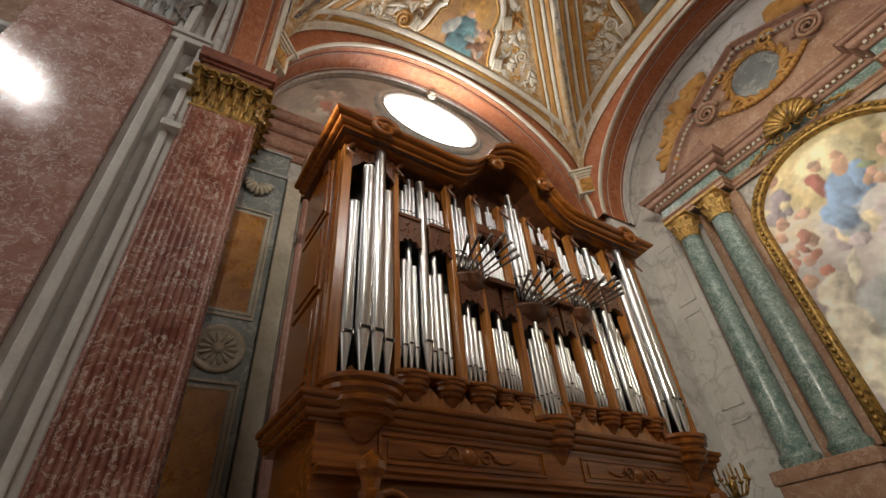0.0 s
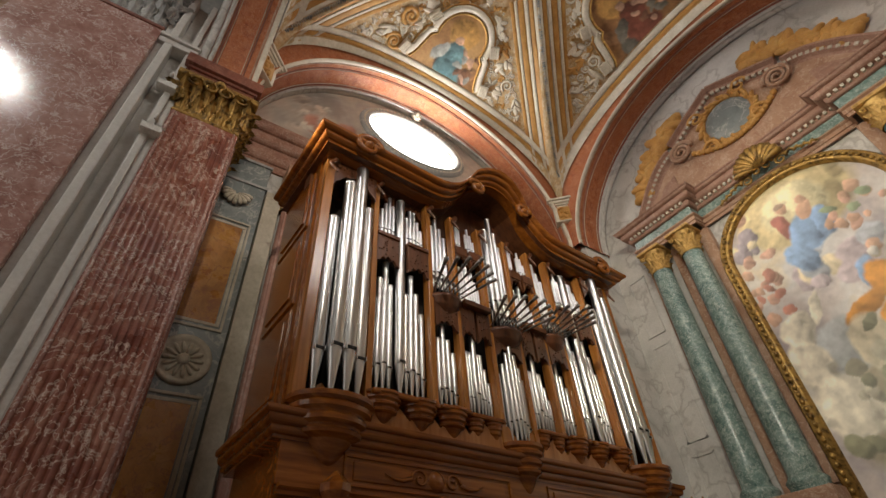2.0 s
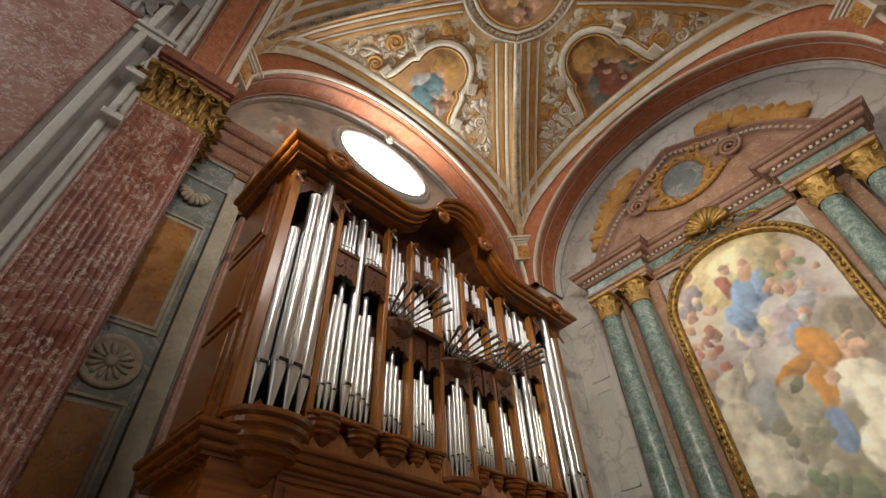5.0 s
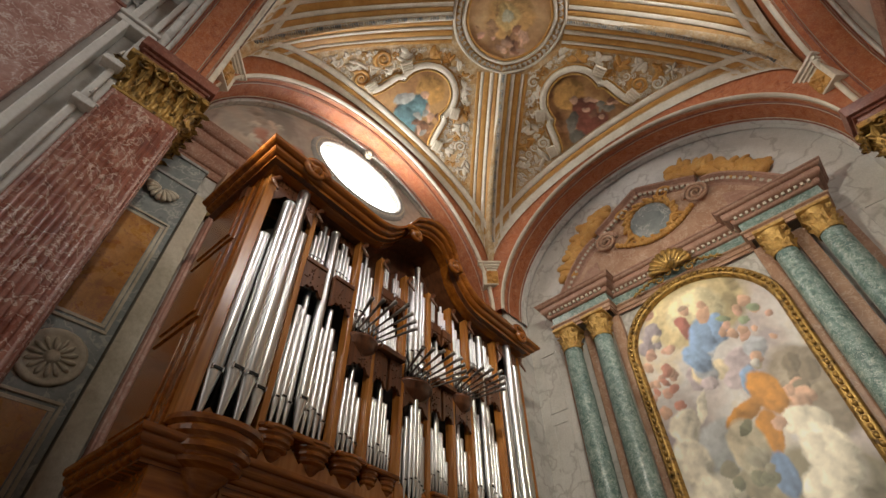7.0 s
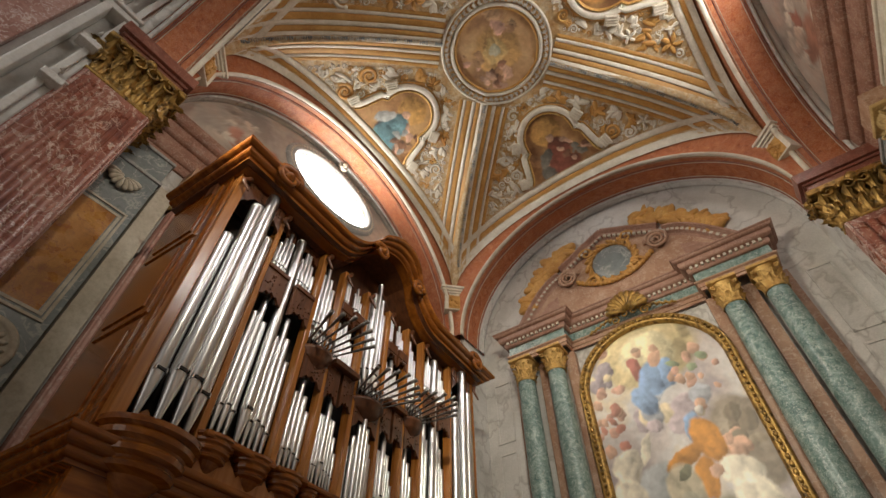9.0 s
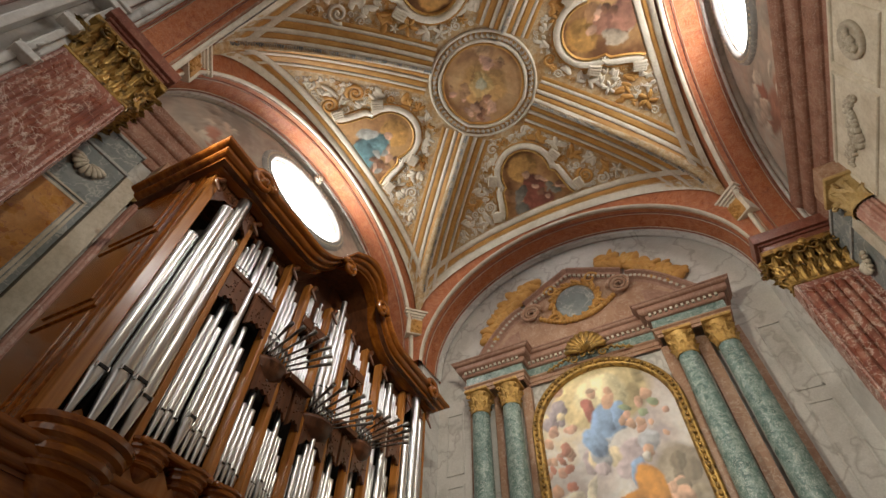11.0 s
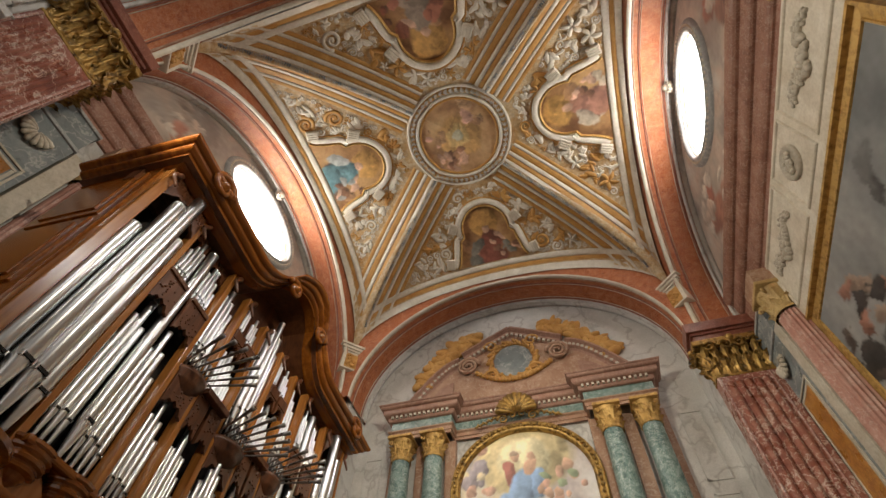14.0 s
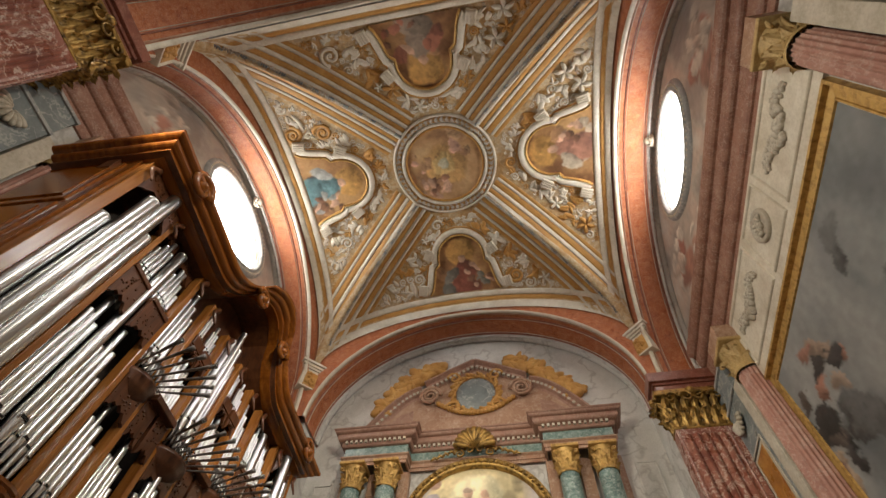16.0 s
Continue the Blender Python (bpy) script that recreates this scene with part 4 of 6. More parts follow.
C_PROF = moulding([(-0.10, -0.17), (0.10, -0.17), (0.10, -0.13), (0.18, -0.09), (0.18, -0.05), (0.28, 0.01), (0.28, 0.04), (0.38, 0.10), (0.38, 0.14), (0.0, 0.16)])
bm = bmesh.new()
path = [Vector((0.64, DEPTH, 8.66)), Vector((0.64, 0.7, 8.66)), Vector((0.64, -0.12, 8.66))]
nrm = [Vector((-1, 0, 0)), Vector((-1, 0, 0)), Vector((-1, -1, 0))]
for k in range(1, 80):
    s = 0.64 + (7.55 - 0.64) * k / 80
    path.append(Vector((s, -0.12 - 0.16 * max(0.0, 1 - ((s - OC) / 0.75) ** 2), crest(s))))
    nrm.append(Vector((0, -1, 0)))
path += [Vector((7.55, -0.12, 8.66)), Vector((7.55, 0.7, 8.66)), Vector((7.55, DEPTH, 8.66))]
nrm += [Vector((1, -1, 0)), Vector((1, 0, 0)), Vector((1, 0, 0))]
sweep(bm, C_PROF, path, nrm)
opart("cornice", bm, M["wood"], "moulded walnut cornice swept up in the middle")
bm = bmesh.new()
slab(bm, [(0.5, 8.2), (7.5, 8.2)] + [(7.5 - 7.0 * k / 60, crest(7.5 - 7.0 * k / 60) - 0.1) for k in range(61)], pose(0, 0.62, 0, 90, 0, 0), 0.2)
opart("frieze_board", bm, M["wood_dark"], "dark board behind the cornice")
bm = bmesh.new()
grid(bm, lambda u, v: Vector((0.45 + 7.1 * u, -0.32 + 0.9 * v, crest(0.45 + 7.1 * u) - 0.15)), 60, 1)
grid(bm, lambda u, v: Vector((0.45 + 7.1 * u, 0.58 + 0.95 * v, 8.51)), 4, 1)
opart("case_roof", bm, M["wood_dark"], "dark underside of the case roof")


def scroll(bm, c, r, turns, w, m, sides=6):
    pts, rad = [], []
    n = int(turns * 14)
    for k in range(n + 1):
        t = k / n
        a = t * turns * 2 * math.pi
        q = r * (1 - 0.86 * t)
        pts.append(m @ Vector((c[0] + q * math.cos(a), c[1] + q * math.sin(a), 0)))
        rad.append(w * (1 - 0.5 * t))
    tube(bm, pts, rad, sides)


FRONT = pose(0, 0, 0, 90, 0, 0)
for s, z, r, flip in ((OC - 3.0, 8.72, 0.26, 1), (OC + 3.0, 8.72, 0.26, -1), (OC - 0.62, 9.2, 0.2, -1), (OC + 0.62, 9.2, 0.2, 1)):
    bm = bmesh.new()
    scroll(bm, (0, 0), r, 1.6, 0.07, pose(s, -0.46, z) @ FRONT @ Matrix.Diagonal((flip, 1, 1, 1)))
    lathe(bm, [(0.0, 0.1), (0.06, 0.08), (0.09, 0.0)], 10, m=pose(s, -0.46, z) @ FRONT)
    opart("scroll", bm, M["wood"], "carved walnut scroll on the cornice", True)

# lower case: moulded ledge, frieze with raised panels, base
bm = bmesh.new()
prof = moulding([(-0.1, 3.62), (0.02, 3.62), (0.02, 3.66), (0.07, 3.71), (0.07, 3.75), (0.13, 3.82), (0.13, 3.85), (0.17, 3.89), (0.17, 3.93), (-0.1, 3.96)])
sweep(bm, prof, [(0.5, DEPTH, 0), (0.5, 0.0, 0), (7.7, 0.0, 0), (7.7, DEPTH, 0)], [(-1, 0, 0), (-1, -1, 0), (1, -1, 0), (1, 0, 0)])
opart("ledge", bm, M["wood"], "deep moulded walnut ledge under the pipes")
bm = bmesh.new()                # zigzag apron behind the brackets
pts = [(0.6, 4.0)] + [(0.7 + 6.8 * k / 28, 4.38 if k % 2 else 4.12) for k in range(29)] + [(7.6, 4.0)]
slab(bm, pts[::-1], pose(0, 0.1, 0, 90, 0, 0), 0.1)
opart("apron", bm, M["wood_v"], "shaped walnut apron board")
obx("lower_case", 0.6, 7.6, 0.1, DEPTH, 0.0, 3.64, M["wood"], "walnut lower case")
obx("frieze", 0.58, 7.62, 0.0, 0.1, 3.16, 3.64, M["wood"], "walnut frieze board")
for s0, s1 in ((1.3, 3.75), (4.45, 6.9)):
    bm = bmesh.new()
    for a, b, c, d in ((s0, s1, 3.54, 3.575), (s0, s1, 3.22, 3.255), (s0, s0 + 0.035, 3.255, 3.54), (s1 - 0.035, s1, 3.255, 3.54)):
        box(bm, a, b, -0.025, 0.02, c, d, 0.008)
    box(bm, s0 + 0.12, s1 - 0.12, -0.018, 0.02, 3.29, 3.505, 0.012)
    opart("frieze_panel", bm, M["wood"], "long raised frieze panel")
    bm = bmesh.new()
    mid = (s0 + s1) / 2
    for e in (-1, 1):
        scroll(bm, (0, 0), 0.12, 1.4, 0.022, pose(mid + e * 0.24, -0.03, 3.40) @ FRONT @ Matrix.Diagonal((e, 1, 1, 1)))
        tube(bm, [(mid + e * q, -0.03, 3.40 + 0.05 * math.sin(q * 9)) for q in (0.36, 0.48, 0.6, 0.72)], [0.03, 0.026, 0.018, 0.006], 6)
    lathe(bm, [(0.0, 0.06), (0.06, 0.05), (0.10, 0.03), (0.13, 0.0)], 14, m=pose(mid, -0.01, 3.40) @ FRONT)
    opart("carving", bm, M["wood"], "carved scroll rosette", True)
bm = bmesh.new()
sweep(bm, moulding([(-0.05, 3.06), (0.04, 3.06), (0.04, 3.10), (0.08, 3.13), (0.08, 3.17), (-0.05, 3.17)]), [(0.6, 0.0, 0), (7.6, 0.0, 0)], [(0, -1, 0)] * 2)
opart("lower_moulding", bm, M["wood"])
for k in range(6):
    s0 = 1.0 + k * 1.05
    bm = bmesh.new()
    box(bm, s0, s0 + 0.92, 0.02, 0.12, 1.2, 2.8, 0.02)
    box(bm, s0 + 0.12, s0 + 0.8, -0.02, 0.04, 1.35, 2.65, 0.03)
    opart("base_panel", bm, M["wood"], "raised base panel")
for s in (OC - 2.99, OC + 2.99):
    bm = bmesh.new()
    lathe(bm, [(0.0, 0.0), (0.16, 0.0), (0.16, 0.3), (0.10, 0.4), (0.12, 1.2), (0.10, 2.2), (0.08, 2.72), (0.12, 2.76), (0.13, 2.84), (0.09, 2.88), (0.11, 2.98), (0.16, 3.06), (0.16, 3.14), (0.1, 3.2), (0.0, 3.3)], 8, (s, -0.25, 0))
    opart("support_post", bm, M["wood"], "turned walnut support post")
for sg in (-1, 1):
    bm = bmesh.new()
    scroll(bm, (0, 0), 0.24, 1.3, 0.06, pose(OC + sg * 2.62, -0.03, 2.72) @ FRONT @ Matrix.Diagonal((sg, 1, 1, 1)))
    opart("scroll_bracket", bm, M["wood"], "carved scroll bracket", True)

# ---- corner pilasters, side bays, nave pier ----


def square_capital(bm, x0, x1, y0, y1, z0, z1):
    """A leafy capital over a rectangular shaft."""
    h = z1 - z0
    box(bm, x0 - 0.02, x1 + 0.02, y0 - 0.02, y1 + 0.02, z0, z0 + 0.07, 0.02)
    box(bm, x0 + 0.03, x1 - 0.03, y0 + 0.03, y1 - 0.03, z0 + 0.05, z1 - 0.14)
    box(bm, x0 - 0.2, x1 + 0.2, y0 - 0.2, y1 + 0.2, z1 - 0.16, z1, 0.03)
    for (ax, ay, bx, by, rot) in ((x0, y0, x1, y0, -90), (x1, y0, x1, y1, 0), (x1, y1, x0, y1, 90), (x0, y1, x0, y0, 180)):
        ln = math.hypot(bx - ax, by - ay)
        n = max(2, round(ln / 0.26))
        for rowi, (b, t, c, ph) in enumerate(((0.04, 0.46, 0.26, 0.0), (0.25, 0.82, 0.36, 0.5))):
            for k in range(n + (rowi == 1)):
                q = (k + 0.5 - ph) / n
                leaf(bm, pose(ax + (bx - ax) * q, ay + (by - ay) * q, z0 + b * h, 0, 0, rot), 0.30, (t - b) * h, c)
        for q, sg in ((0.0, 1), (1.0, -1), (0.5, 1), (0.5, -1)):
            m = pose(ax + (bx - ax) * q, ay + (by - ay) * q, z0 + 0.74 * h, 0, 0, rot) @ pose(0.22, sg * 0.16, 0, 90, 0, 90)
            scroll(bm, (0, 0), 0.18, 1.5, 0.04, m @ Matrix.Diagonal((sg, 1, 1, 1)), 5)
        m = pose((ax + bx) / 2, (ay + by) / 2, z1 - 0.1, 0, 0, rot)
        bmesh.ops.create_icosphere(bm, subdivisions=2, radius=0.12, matrix=m @ pose(0.2, 0, 0))


def pilaster(x0, x1, y0, y1, faces, label):
    """A red marble pilaster with reeded flutes, gilt capital and an impost block."""
    root = thing("pilaster", label, "pilaster", "corner pilasters", m=Matrix.Translation(((x0 + x1) / 2, (y0 + y1) / 2, 0)))
    bm = bmesh.new()
    box(bm, x0, x1, y0, y1, 0.9, 10.3)
    sh = part("shaft", bm, M["red"], root, "red veined marble shaft")
    bm = bmesh.new()
    box(bm, x0 - 0.1, x1 + 0.1, y0 - 0.1, y1 + 0.1, 0, 0.8, 0.03)
    box(bm, x0 - 0.06, x1 + 0.06, y0 - 0.06, y1 + 0.06, 0.8, 0.95, 0.04)
    part("base", bm, M["grey"], root, "grey stone base")
    for axis, at, lo, hi, sg in faces:
        n = max(5, round((hi - lo - 0.24) / (0.1 if axis == "x" else 0.19)))
        for k in range(n):
            c = lo + 0.12 + (hi - lo - 0.24) * (k + 0.5) / n
            bm = bmesh.new()
            r = (hi - lo - 0.24) / n * 0.46
            q = at - sg * r * (0.5 if axis == "x" else 0.25)
            p = (lambda z: (q, c, z)) if axis == "x" else (lambda z: (c, q, z))
            tube(bm, [p(1.15), p(1.2), p(5.7), p(10.1), p(10.15)], [r * 0.3, r, r, r, r * 0.3], 8)
            part("flute", bm, M["red"], sh, "", True)
        for c in (lo + 0.05, hi - 0.05):
            bm = bmesh.new()
            p = (lambda z: (at, c, z)) if axis == "x" else (lambda z: (c, at, z))
            tube(bm, [p(1.0), p(10.28)], 0.03, 6)
            part("edge_bead", bm, M["red_polished"], sh, "", True)
    bm = bmesh.new()
    square_capital(bm, x0, x1, y0, y1, 10.3, 11.45)
    pieces("capital", "leaf", bm, M["gold_dark"], root, "dark gilded leafy capital")
    bm = bmesh.new()
    for e, z0, z1 in ((0.12, 11.45, 11.55), (0.05, 11.55, 11.72), (0.10, 11.72, 11.8), (0.18, 11.8, 12.12)):
        box(bm, x0 - e, x1 + e, y0 - e, y1 + e, z0, z1, 0.015)
    part("impost", bm, M["red_dark"], root, "stepped red marble impost")


pilaster(-6.72, -XP, -1.32, JN, (("x", -XP, -1.32, JN, 1), ("y", JN, -6.5, -XP, 1)), "red veined marble pilaster with reeded flutes and gilt capital")
pilaster(XP, 6.72, -1.32, JN, (("x", XP, -1.32, JN, -1), ("y", JN, XP, 6.5, 1)), "red veined marble pilaster with reeded flutes and gilt capital")
pilaster(XP + 0.05, 6.72, JF, JF + 0.4, (("y", JF, XP + 0.05, 6.5, -1),), "red veined marble pilaster with reeded flutes beside the altar wall")
pilaster(-6.72, -XP - 0.6, JF, JF + 0.4, (("y", JF, -6.5, -XP - 0.6, -1),), "red veined marble pilaster behind the organ")


def frame_strip(bm, x, sx, y0, y1, z0, z1, w, h):
    """A raised rectangular fillet on a side wall."""
    for a, b, c, d in ((y0, y1, z1 - w, z1), (y0, y1, z0, z0 + w), (y0, y0 + w, z0 + w, z1 - w), (y1 - w, y1, z0 + w, z1 - w)):
        box(bm, x, x - sx * h, a, b, c, d, 0.008)


def shell_fan(bm, m, r, n=9, depth=0.1):
    """A scallop shell: ribs that fan out from a hinge."""
    for k in range(n):
        a = math.radians(-78 + 156 * k / (n - 1))
        ln = r * (1 - 0.12 * abs(math.sin(a)))
        tube(bm, [m @ Vector((math.sin(a) * ln * q, math.cos(a) * ln * q, depth * math.sin(q * math.pi * 0.8) + 0.02)) for q in (0.12, 0.4, 0.7, 0.93, 1.02)], [0.02 * r, 0.07 * r, 0.12 * r, 0.15 * r, 0.08 * r], 6)
    for sg in (-1, 1):
        scroll(bm, (0, 0), 0.2 * r, 1.3, 0.05 * r, m @ pose(sg * 0.22 * r, 0.02 * r, 0.04) @ Matrix.Diagonal((sg, 1, 1, 1)))


def inlay_panel(sx, yc):
    """A tall blue-grey marble strip with shell, rosette and amber inlays."""
    x = sx * 6.63
    root = thing("inlaid_panel", "blue-grey marble wall panel with amber inlays, shell and rosette", "wall panel", "inlaid panels", m=Matrix.Translation((x, yc, 0)))
    bm = bmesh.new()
    box(bm, x, sx * 6.95, yc - 0.62, yc + 0.58, 0, 11.3)
    part("slab", bm, M["blue_grey"], root, "blue-grey marble slab")
    for z0, z1 in ((6.75, 9.15), (2.2, 5.2)):
        bm = bmesh.new()
        frame_strip(bm, x, sx, yc - 0.48, yc + 0.48, z0 - 0.16, z1 + 0.16, 0.05, 0.035)
        frame_strip(bm, x, sx, yc - 0.41, yc + 0.41, z0 - 0.06, z1 + 0.06, 0.06, 0.02)
        part("fillet", bm, M["stucco"], root, "pale moulded fillet")
        bm = bmesh.new()
        box(bm, x + sx * 0.05, x - sx * 0.012, yc - 0.33, yc + 0.33, z0, z1)
        part("inlay", bm, M["orange"], root, "amber marble inlay")
    bm = bmesh.new()
    m = pose(x, yc, 5.95) @ Matrix(((0, 0, -sx, 0), (1, 0, 0, 0), (0, 1, 0, 0), (0, 0, 0, 1)))
    lathe(bm, [(0.46, 0.0), (0.46, 0.05), (0.42, 0.07), (0.36, 0.03), (0.34, 0.01), (0.1, 0.02), (0.1, 0.06), (0.05, 0.09), (0.0, 0.09)], 28, m=m)
    for k in range(14):
        a = 2 * math.pi * k / 14
        tube(bm, [m @ Vector((q * math.cos(a), q * math.sin(a), 0.03)) for q in (0.11, 0.18, 0.28, 0.33)], [0.01, 0.03, 0.042, 0.012], 6)
    pieces("rosette", "petal", bm, M["stucco"], root, "carved pale stone rosette")
    bm = bmesh.new()
    shell_fan(bm, pose(x, yc, 10.1) @ Matrix(((0, 0, -sx, 0), (1, 0, 0, 0), (0, -1, 0, 0), (0, 0, 0, 1))), 0.38)
    pieces("shell", "rib", bm, M["stucco"], root, "carved pale stone shell", keep=1)
    inner = 1 if yc < CY else -1
    bm = bmesh.new()
    box(bm, x - sx * 0.03, sx * 6.95, yc + inner * 0.62, yc + inner * 0.98, 0, 10.5, 0.02)
    part("side_strip", bm, M["stucco"], root, "pale stone strip beside the panel")
    for z in (10.55, 11.3):
        bm = bmesh.new()
        box(bm, x - sx * 0.05, sx * 6.95, yc - 0.66, yc + 0.62, z - 0.05, z + 0.03, 0.015)
        part("ledge", bm, M["grey"], root, "thin grey ledge")


for sx in (-1, 1):
    inlay_panel(sx, 0.36)
    inlay_panel(sx, 2 * CY - 0.36)


def wall_column(sx, y, label):
    root = thing("fluted_column", label, "column", "picture columns", m=Matrix.Translation((sx * 6.8, y, 0)))
    bm = bmesh.new()
    n, r = 120, 0.33
    grid(bm, lambda u, v: Vector((sx * 6.8 + (r * (1 - 0.1 * v)) * (1 - 0.13 * abs(math.sin(u * 60 * math.pi / 3))) * math.cos(2 * math.pi * u), y + (r * (1 - 0.1 * v)) * (1 - 0.13 * abs(math.sin(u * 60 * math.pi / 3))) * math.sin(2 * math.pi * u), 0.9 + 9.3 * v)), n, 4, close_u=True)
    part("shaft", bm, M["pale_red"], root, "reeded faded red marble shaft", True)
    bm = bmesh.new()
    lathe(bm, [(0.45, 0), (0.45, 0.7), (0.4, 0.75), (0.42, 0.85), (0.33, 0.92)], 20, (sx * 6.8, y, 0))
    part("base", bm, M["grey"], root, "grey stone base", True)
    bm = bmesh.new()
    corinthian(bm, sx * 6.8, y, 0.32, 10.2, 11.05)
    pieces("capital", "leaf", bm, M["faded_gold"], root, "gilded leafy capital")
    bm = bmesh.new()
    box(bm, sx * 6.4, sx * 6.96, y - 0.42, y + 0.42, 11.05, 11.5, 0.02)
    part("entablature_block", bm, M["salmon"], root)


for sx in (-1, 1):
    for y in (1.72, 2 * CY - 1.72):
        wall_column(sx, y, "reeded red marble half column against the side wall")

# large dark canvas on the right wall, in a gilt frame, with a stucco panel above
side_pic = thing("wall_painting", "large dark painting in a gilt frame on the side wall", "painting", m=Matrix.Translation((6.9, 5.55, 3.0)))
bm = bmesh.new()
grid(bm, lambda u, v: Vector((6.93, 2.45 + 5.83 * u, 3.0 + 6.52 * v)), 120, 130)
DARKS = [(0.05, 0.045, 0.045), (0.03, 0.03, 0.03), (0.10, 0.08, 0.07)]
STORM = cluster(10, 8.1, 8.0, 0.3, 0.35, 0.3, DARKS) + cluster(6, 8.4, 7.4, 0.3, 0.2, 0.22, [(0.34, 0.25, 0.18), (0.2, 0.12, 0.09)]) + cluster(8, 7.0, 8.5, 0.35, 0.25, 0.22, [(0.30, 0.15, 0.11), (0.30, 0.22, 0.17), DARKS[0]]) + cluster(16, 5.5, 6.3, 1.4, 1.2, 0.5, [(0.2, 0.2, 0.19), (0.12, 0.12, 0.12), (0.26, 0.2, 0.16)])
colour_mesh(part("canvas", bm, M["painted"], side_pic, "dark stormy canvas"), (1, 2), [(0.13, 0.14, 0.145), (0.20, 0.21, 0.21), (0.29, 0.29, 0.28)], STORM, seed=50, grain=0.8, warp=0.3)
prof = [(0.0, 0.0), (0.02, 0.05), (0.05, 0.05), (0.06, 0.02), (0.22, 0.04), (0.24, 0.13), (0.3, 0.13), (0.32, 0.0)]
cs = [(2.45, 3.0), (2.45, 9.52), (8.28, 9.52), (8.28, 3.0), (2.45, 3.0)]
dn = [(-1, -1), (-1, 1), (1, 1), (1, -1), (-1, -1)]
bm = bmesh.new()
sweep(bm, [(a, -b) for a, b in prof], [(6.95, y, z) for y, z in cs], [(0, a, b) for a, b in dn], [Vector((1, 0, 0))] * 5)
part("frame", bm, M["gold"], side_pic, "flat gilt frame")
relief = thing("stucco_panel", "pale stucco panel with garlands and a round boss", "wall panel", m=Matrix.Translation((6.9, 5.5, 10.0)))
bm = bmesh.new()
box(bm, 6.86, 6.96, 1.75, 8.7, 9.86, 11.55)
part("slab", bm, M["stucco_white"], relief)
for y0, y1 in ((2.05, 4.4), (4.55, 5.93), (6.08, 8.42)):
    bm = bmesh.new()
    sweep(bm, [(0.0, 0.0), (0.01, 0.03), (0.03, 0.045), (0.05, 0.03), (0.06, 0.0)], [(6.862, y, z) for y, z in ((y0, 10.1), (y0, 11.45), (y1, 11.45), (y1, 10.1), (y0, 10.1))], [(0, 1, 1), (0, 1, -1), (0, -1, -1), (0, -1, 1), (0, 1, 1)], [Vector((-1, 0, 0))] * 5)
    part("fillet", bm, M["stucco_white"], relief)
for y0, y1 in ((2.4, 4.1), (6.4, 8.1)):
    bm = bmesh.new()
    for k in range(60):
        t = k / 59
        y, z = y0 + (y1 - y0) * t, 10.82 + 0.12 * math.sin(t * 9)
        r = 0.05 + 0.05 * math.sin(math.pi * t)
        for q in range(2):
            bmesh.ops.create_icosphere(bm, subdivisions=1, radius=r * random.uniform(0.6, 1.0), matrix=Matrix.Translation((6.84, y + random.uniform(-0.05, 0.05), z + random.uniform(-r, r) * 1.6)))
    part("garland", bm, M["stucco"], relief, "stucco fruit garland", True)
bm = bmesh.new()
lathe(bm, [(0.36, 0.0), (0.36, 0.06), (0.30, 0.08), (0.28, 0.03), (0.0, 0.03)], 24, m=pose(6.86, 5.24, 10.82, 0, -90, 0))
for k in range(26):
    a, q = random.uniform(0, 6.28), random.uniform(0, 0.2)
    bmesh.ops.create_icosphere(bm, subdivisions=1, radius=0.06, matrix=Matrix.Translation((6.81, 5.24 + q * math.cos(a), 10.82 + q * math.sin(a))))
part("boss", bm, M["stucco"], relief, "round stucco boss", True)

# polished red nave pier, grey moulded strip and floodlights beside it
npier = thing("nave_pier", "polished red marble nave pier with a grey leafy capital", "pier", m=Matrix.Translation((-5.4, -3.4, 0)))
bm = bmesh.new()
box(bm, -7.3, -5.1, -4.3, -2.15, 0, 12.5, 0.02)
part("shaft", bm, M["red_polished"], npier, "polished red marble shaft")
bm = bmesh.new()
box(bm, -7.3, -5.07, -4.34, -2.12, 12.5, 12.6, 0.02)
part("necking", bm, M["red_dark"], npier)
bm = bmesh.new()
square_capital(bm, -7.2, -5.14, -4.26, -2.19, 12.6, 14.2)
part("capital", bm, M["grey"], npier, "grey stone leafy capital", True)
bm = bmesh.new()
box(bm, -7.3, -4.9, -4.6, -1.95, 14.2, 15.0, 0.05)
part("entablature_block", bm, M["grey"], npier)
strip = thing("moulded_strip", "upright grey stone moulding between two marble piers", "moulding", kind="structure", m=Matrix.Translation((-4.9, -2.0, 0)))
for y0, y1, x in ((-2.15, -2.02, -5.24), (-2.02, -1.86, -5.15), (-1.86, -1.58, -5.46), (-1.58, -1.45, -5.2), (-1.45, -1.32, -5.26)):
    bm = bmesh.new()
    box(bm, -6.5, x, y0, y1, 0, 14.6, 0.03)
    part("fillet", bm, M["pale_grey"], strip)
bm = bmesh.new()
box(bm, -6.5, -5.14, -2.16, -1.36, 12.2, 12.38, 0.03)
box(bm, -6.5, -5.08, -2.16, -1.33, 12.38, 12.5, 0.03)
part("collar", bm, M["pale_grey"], strip)


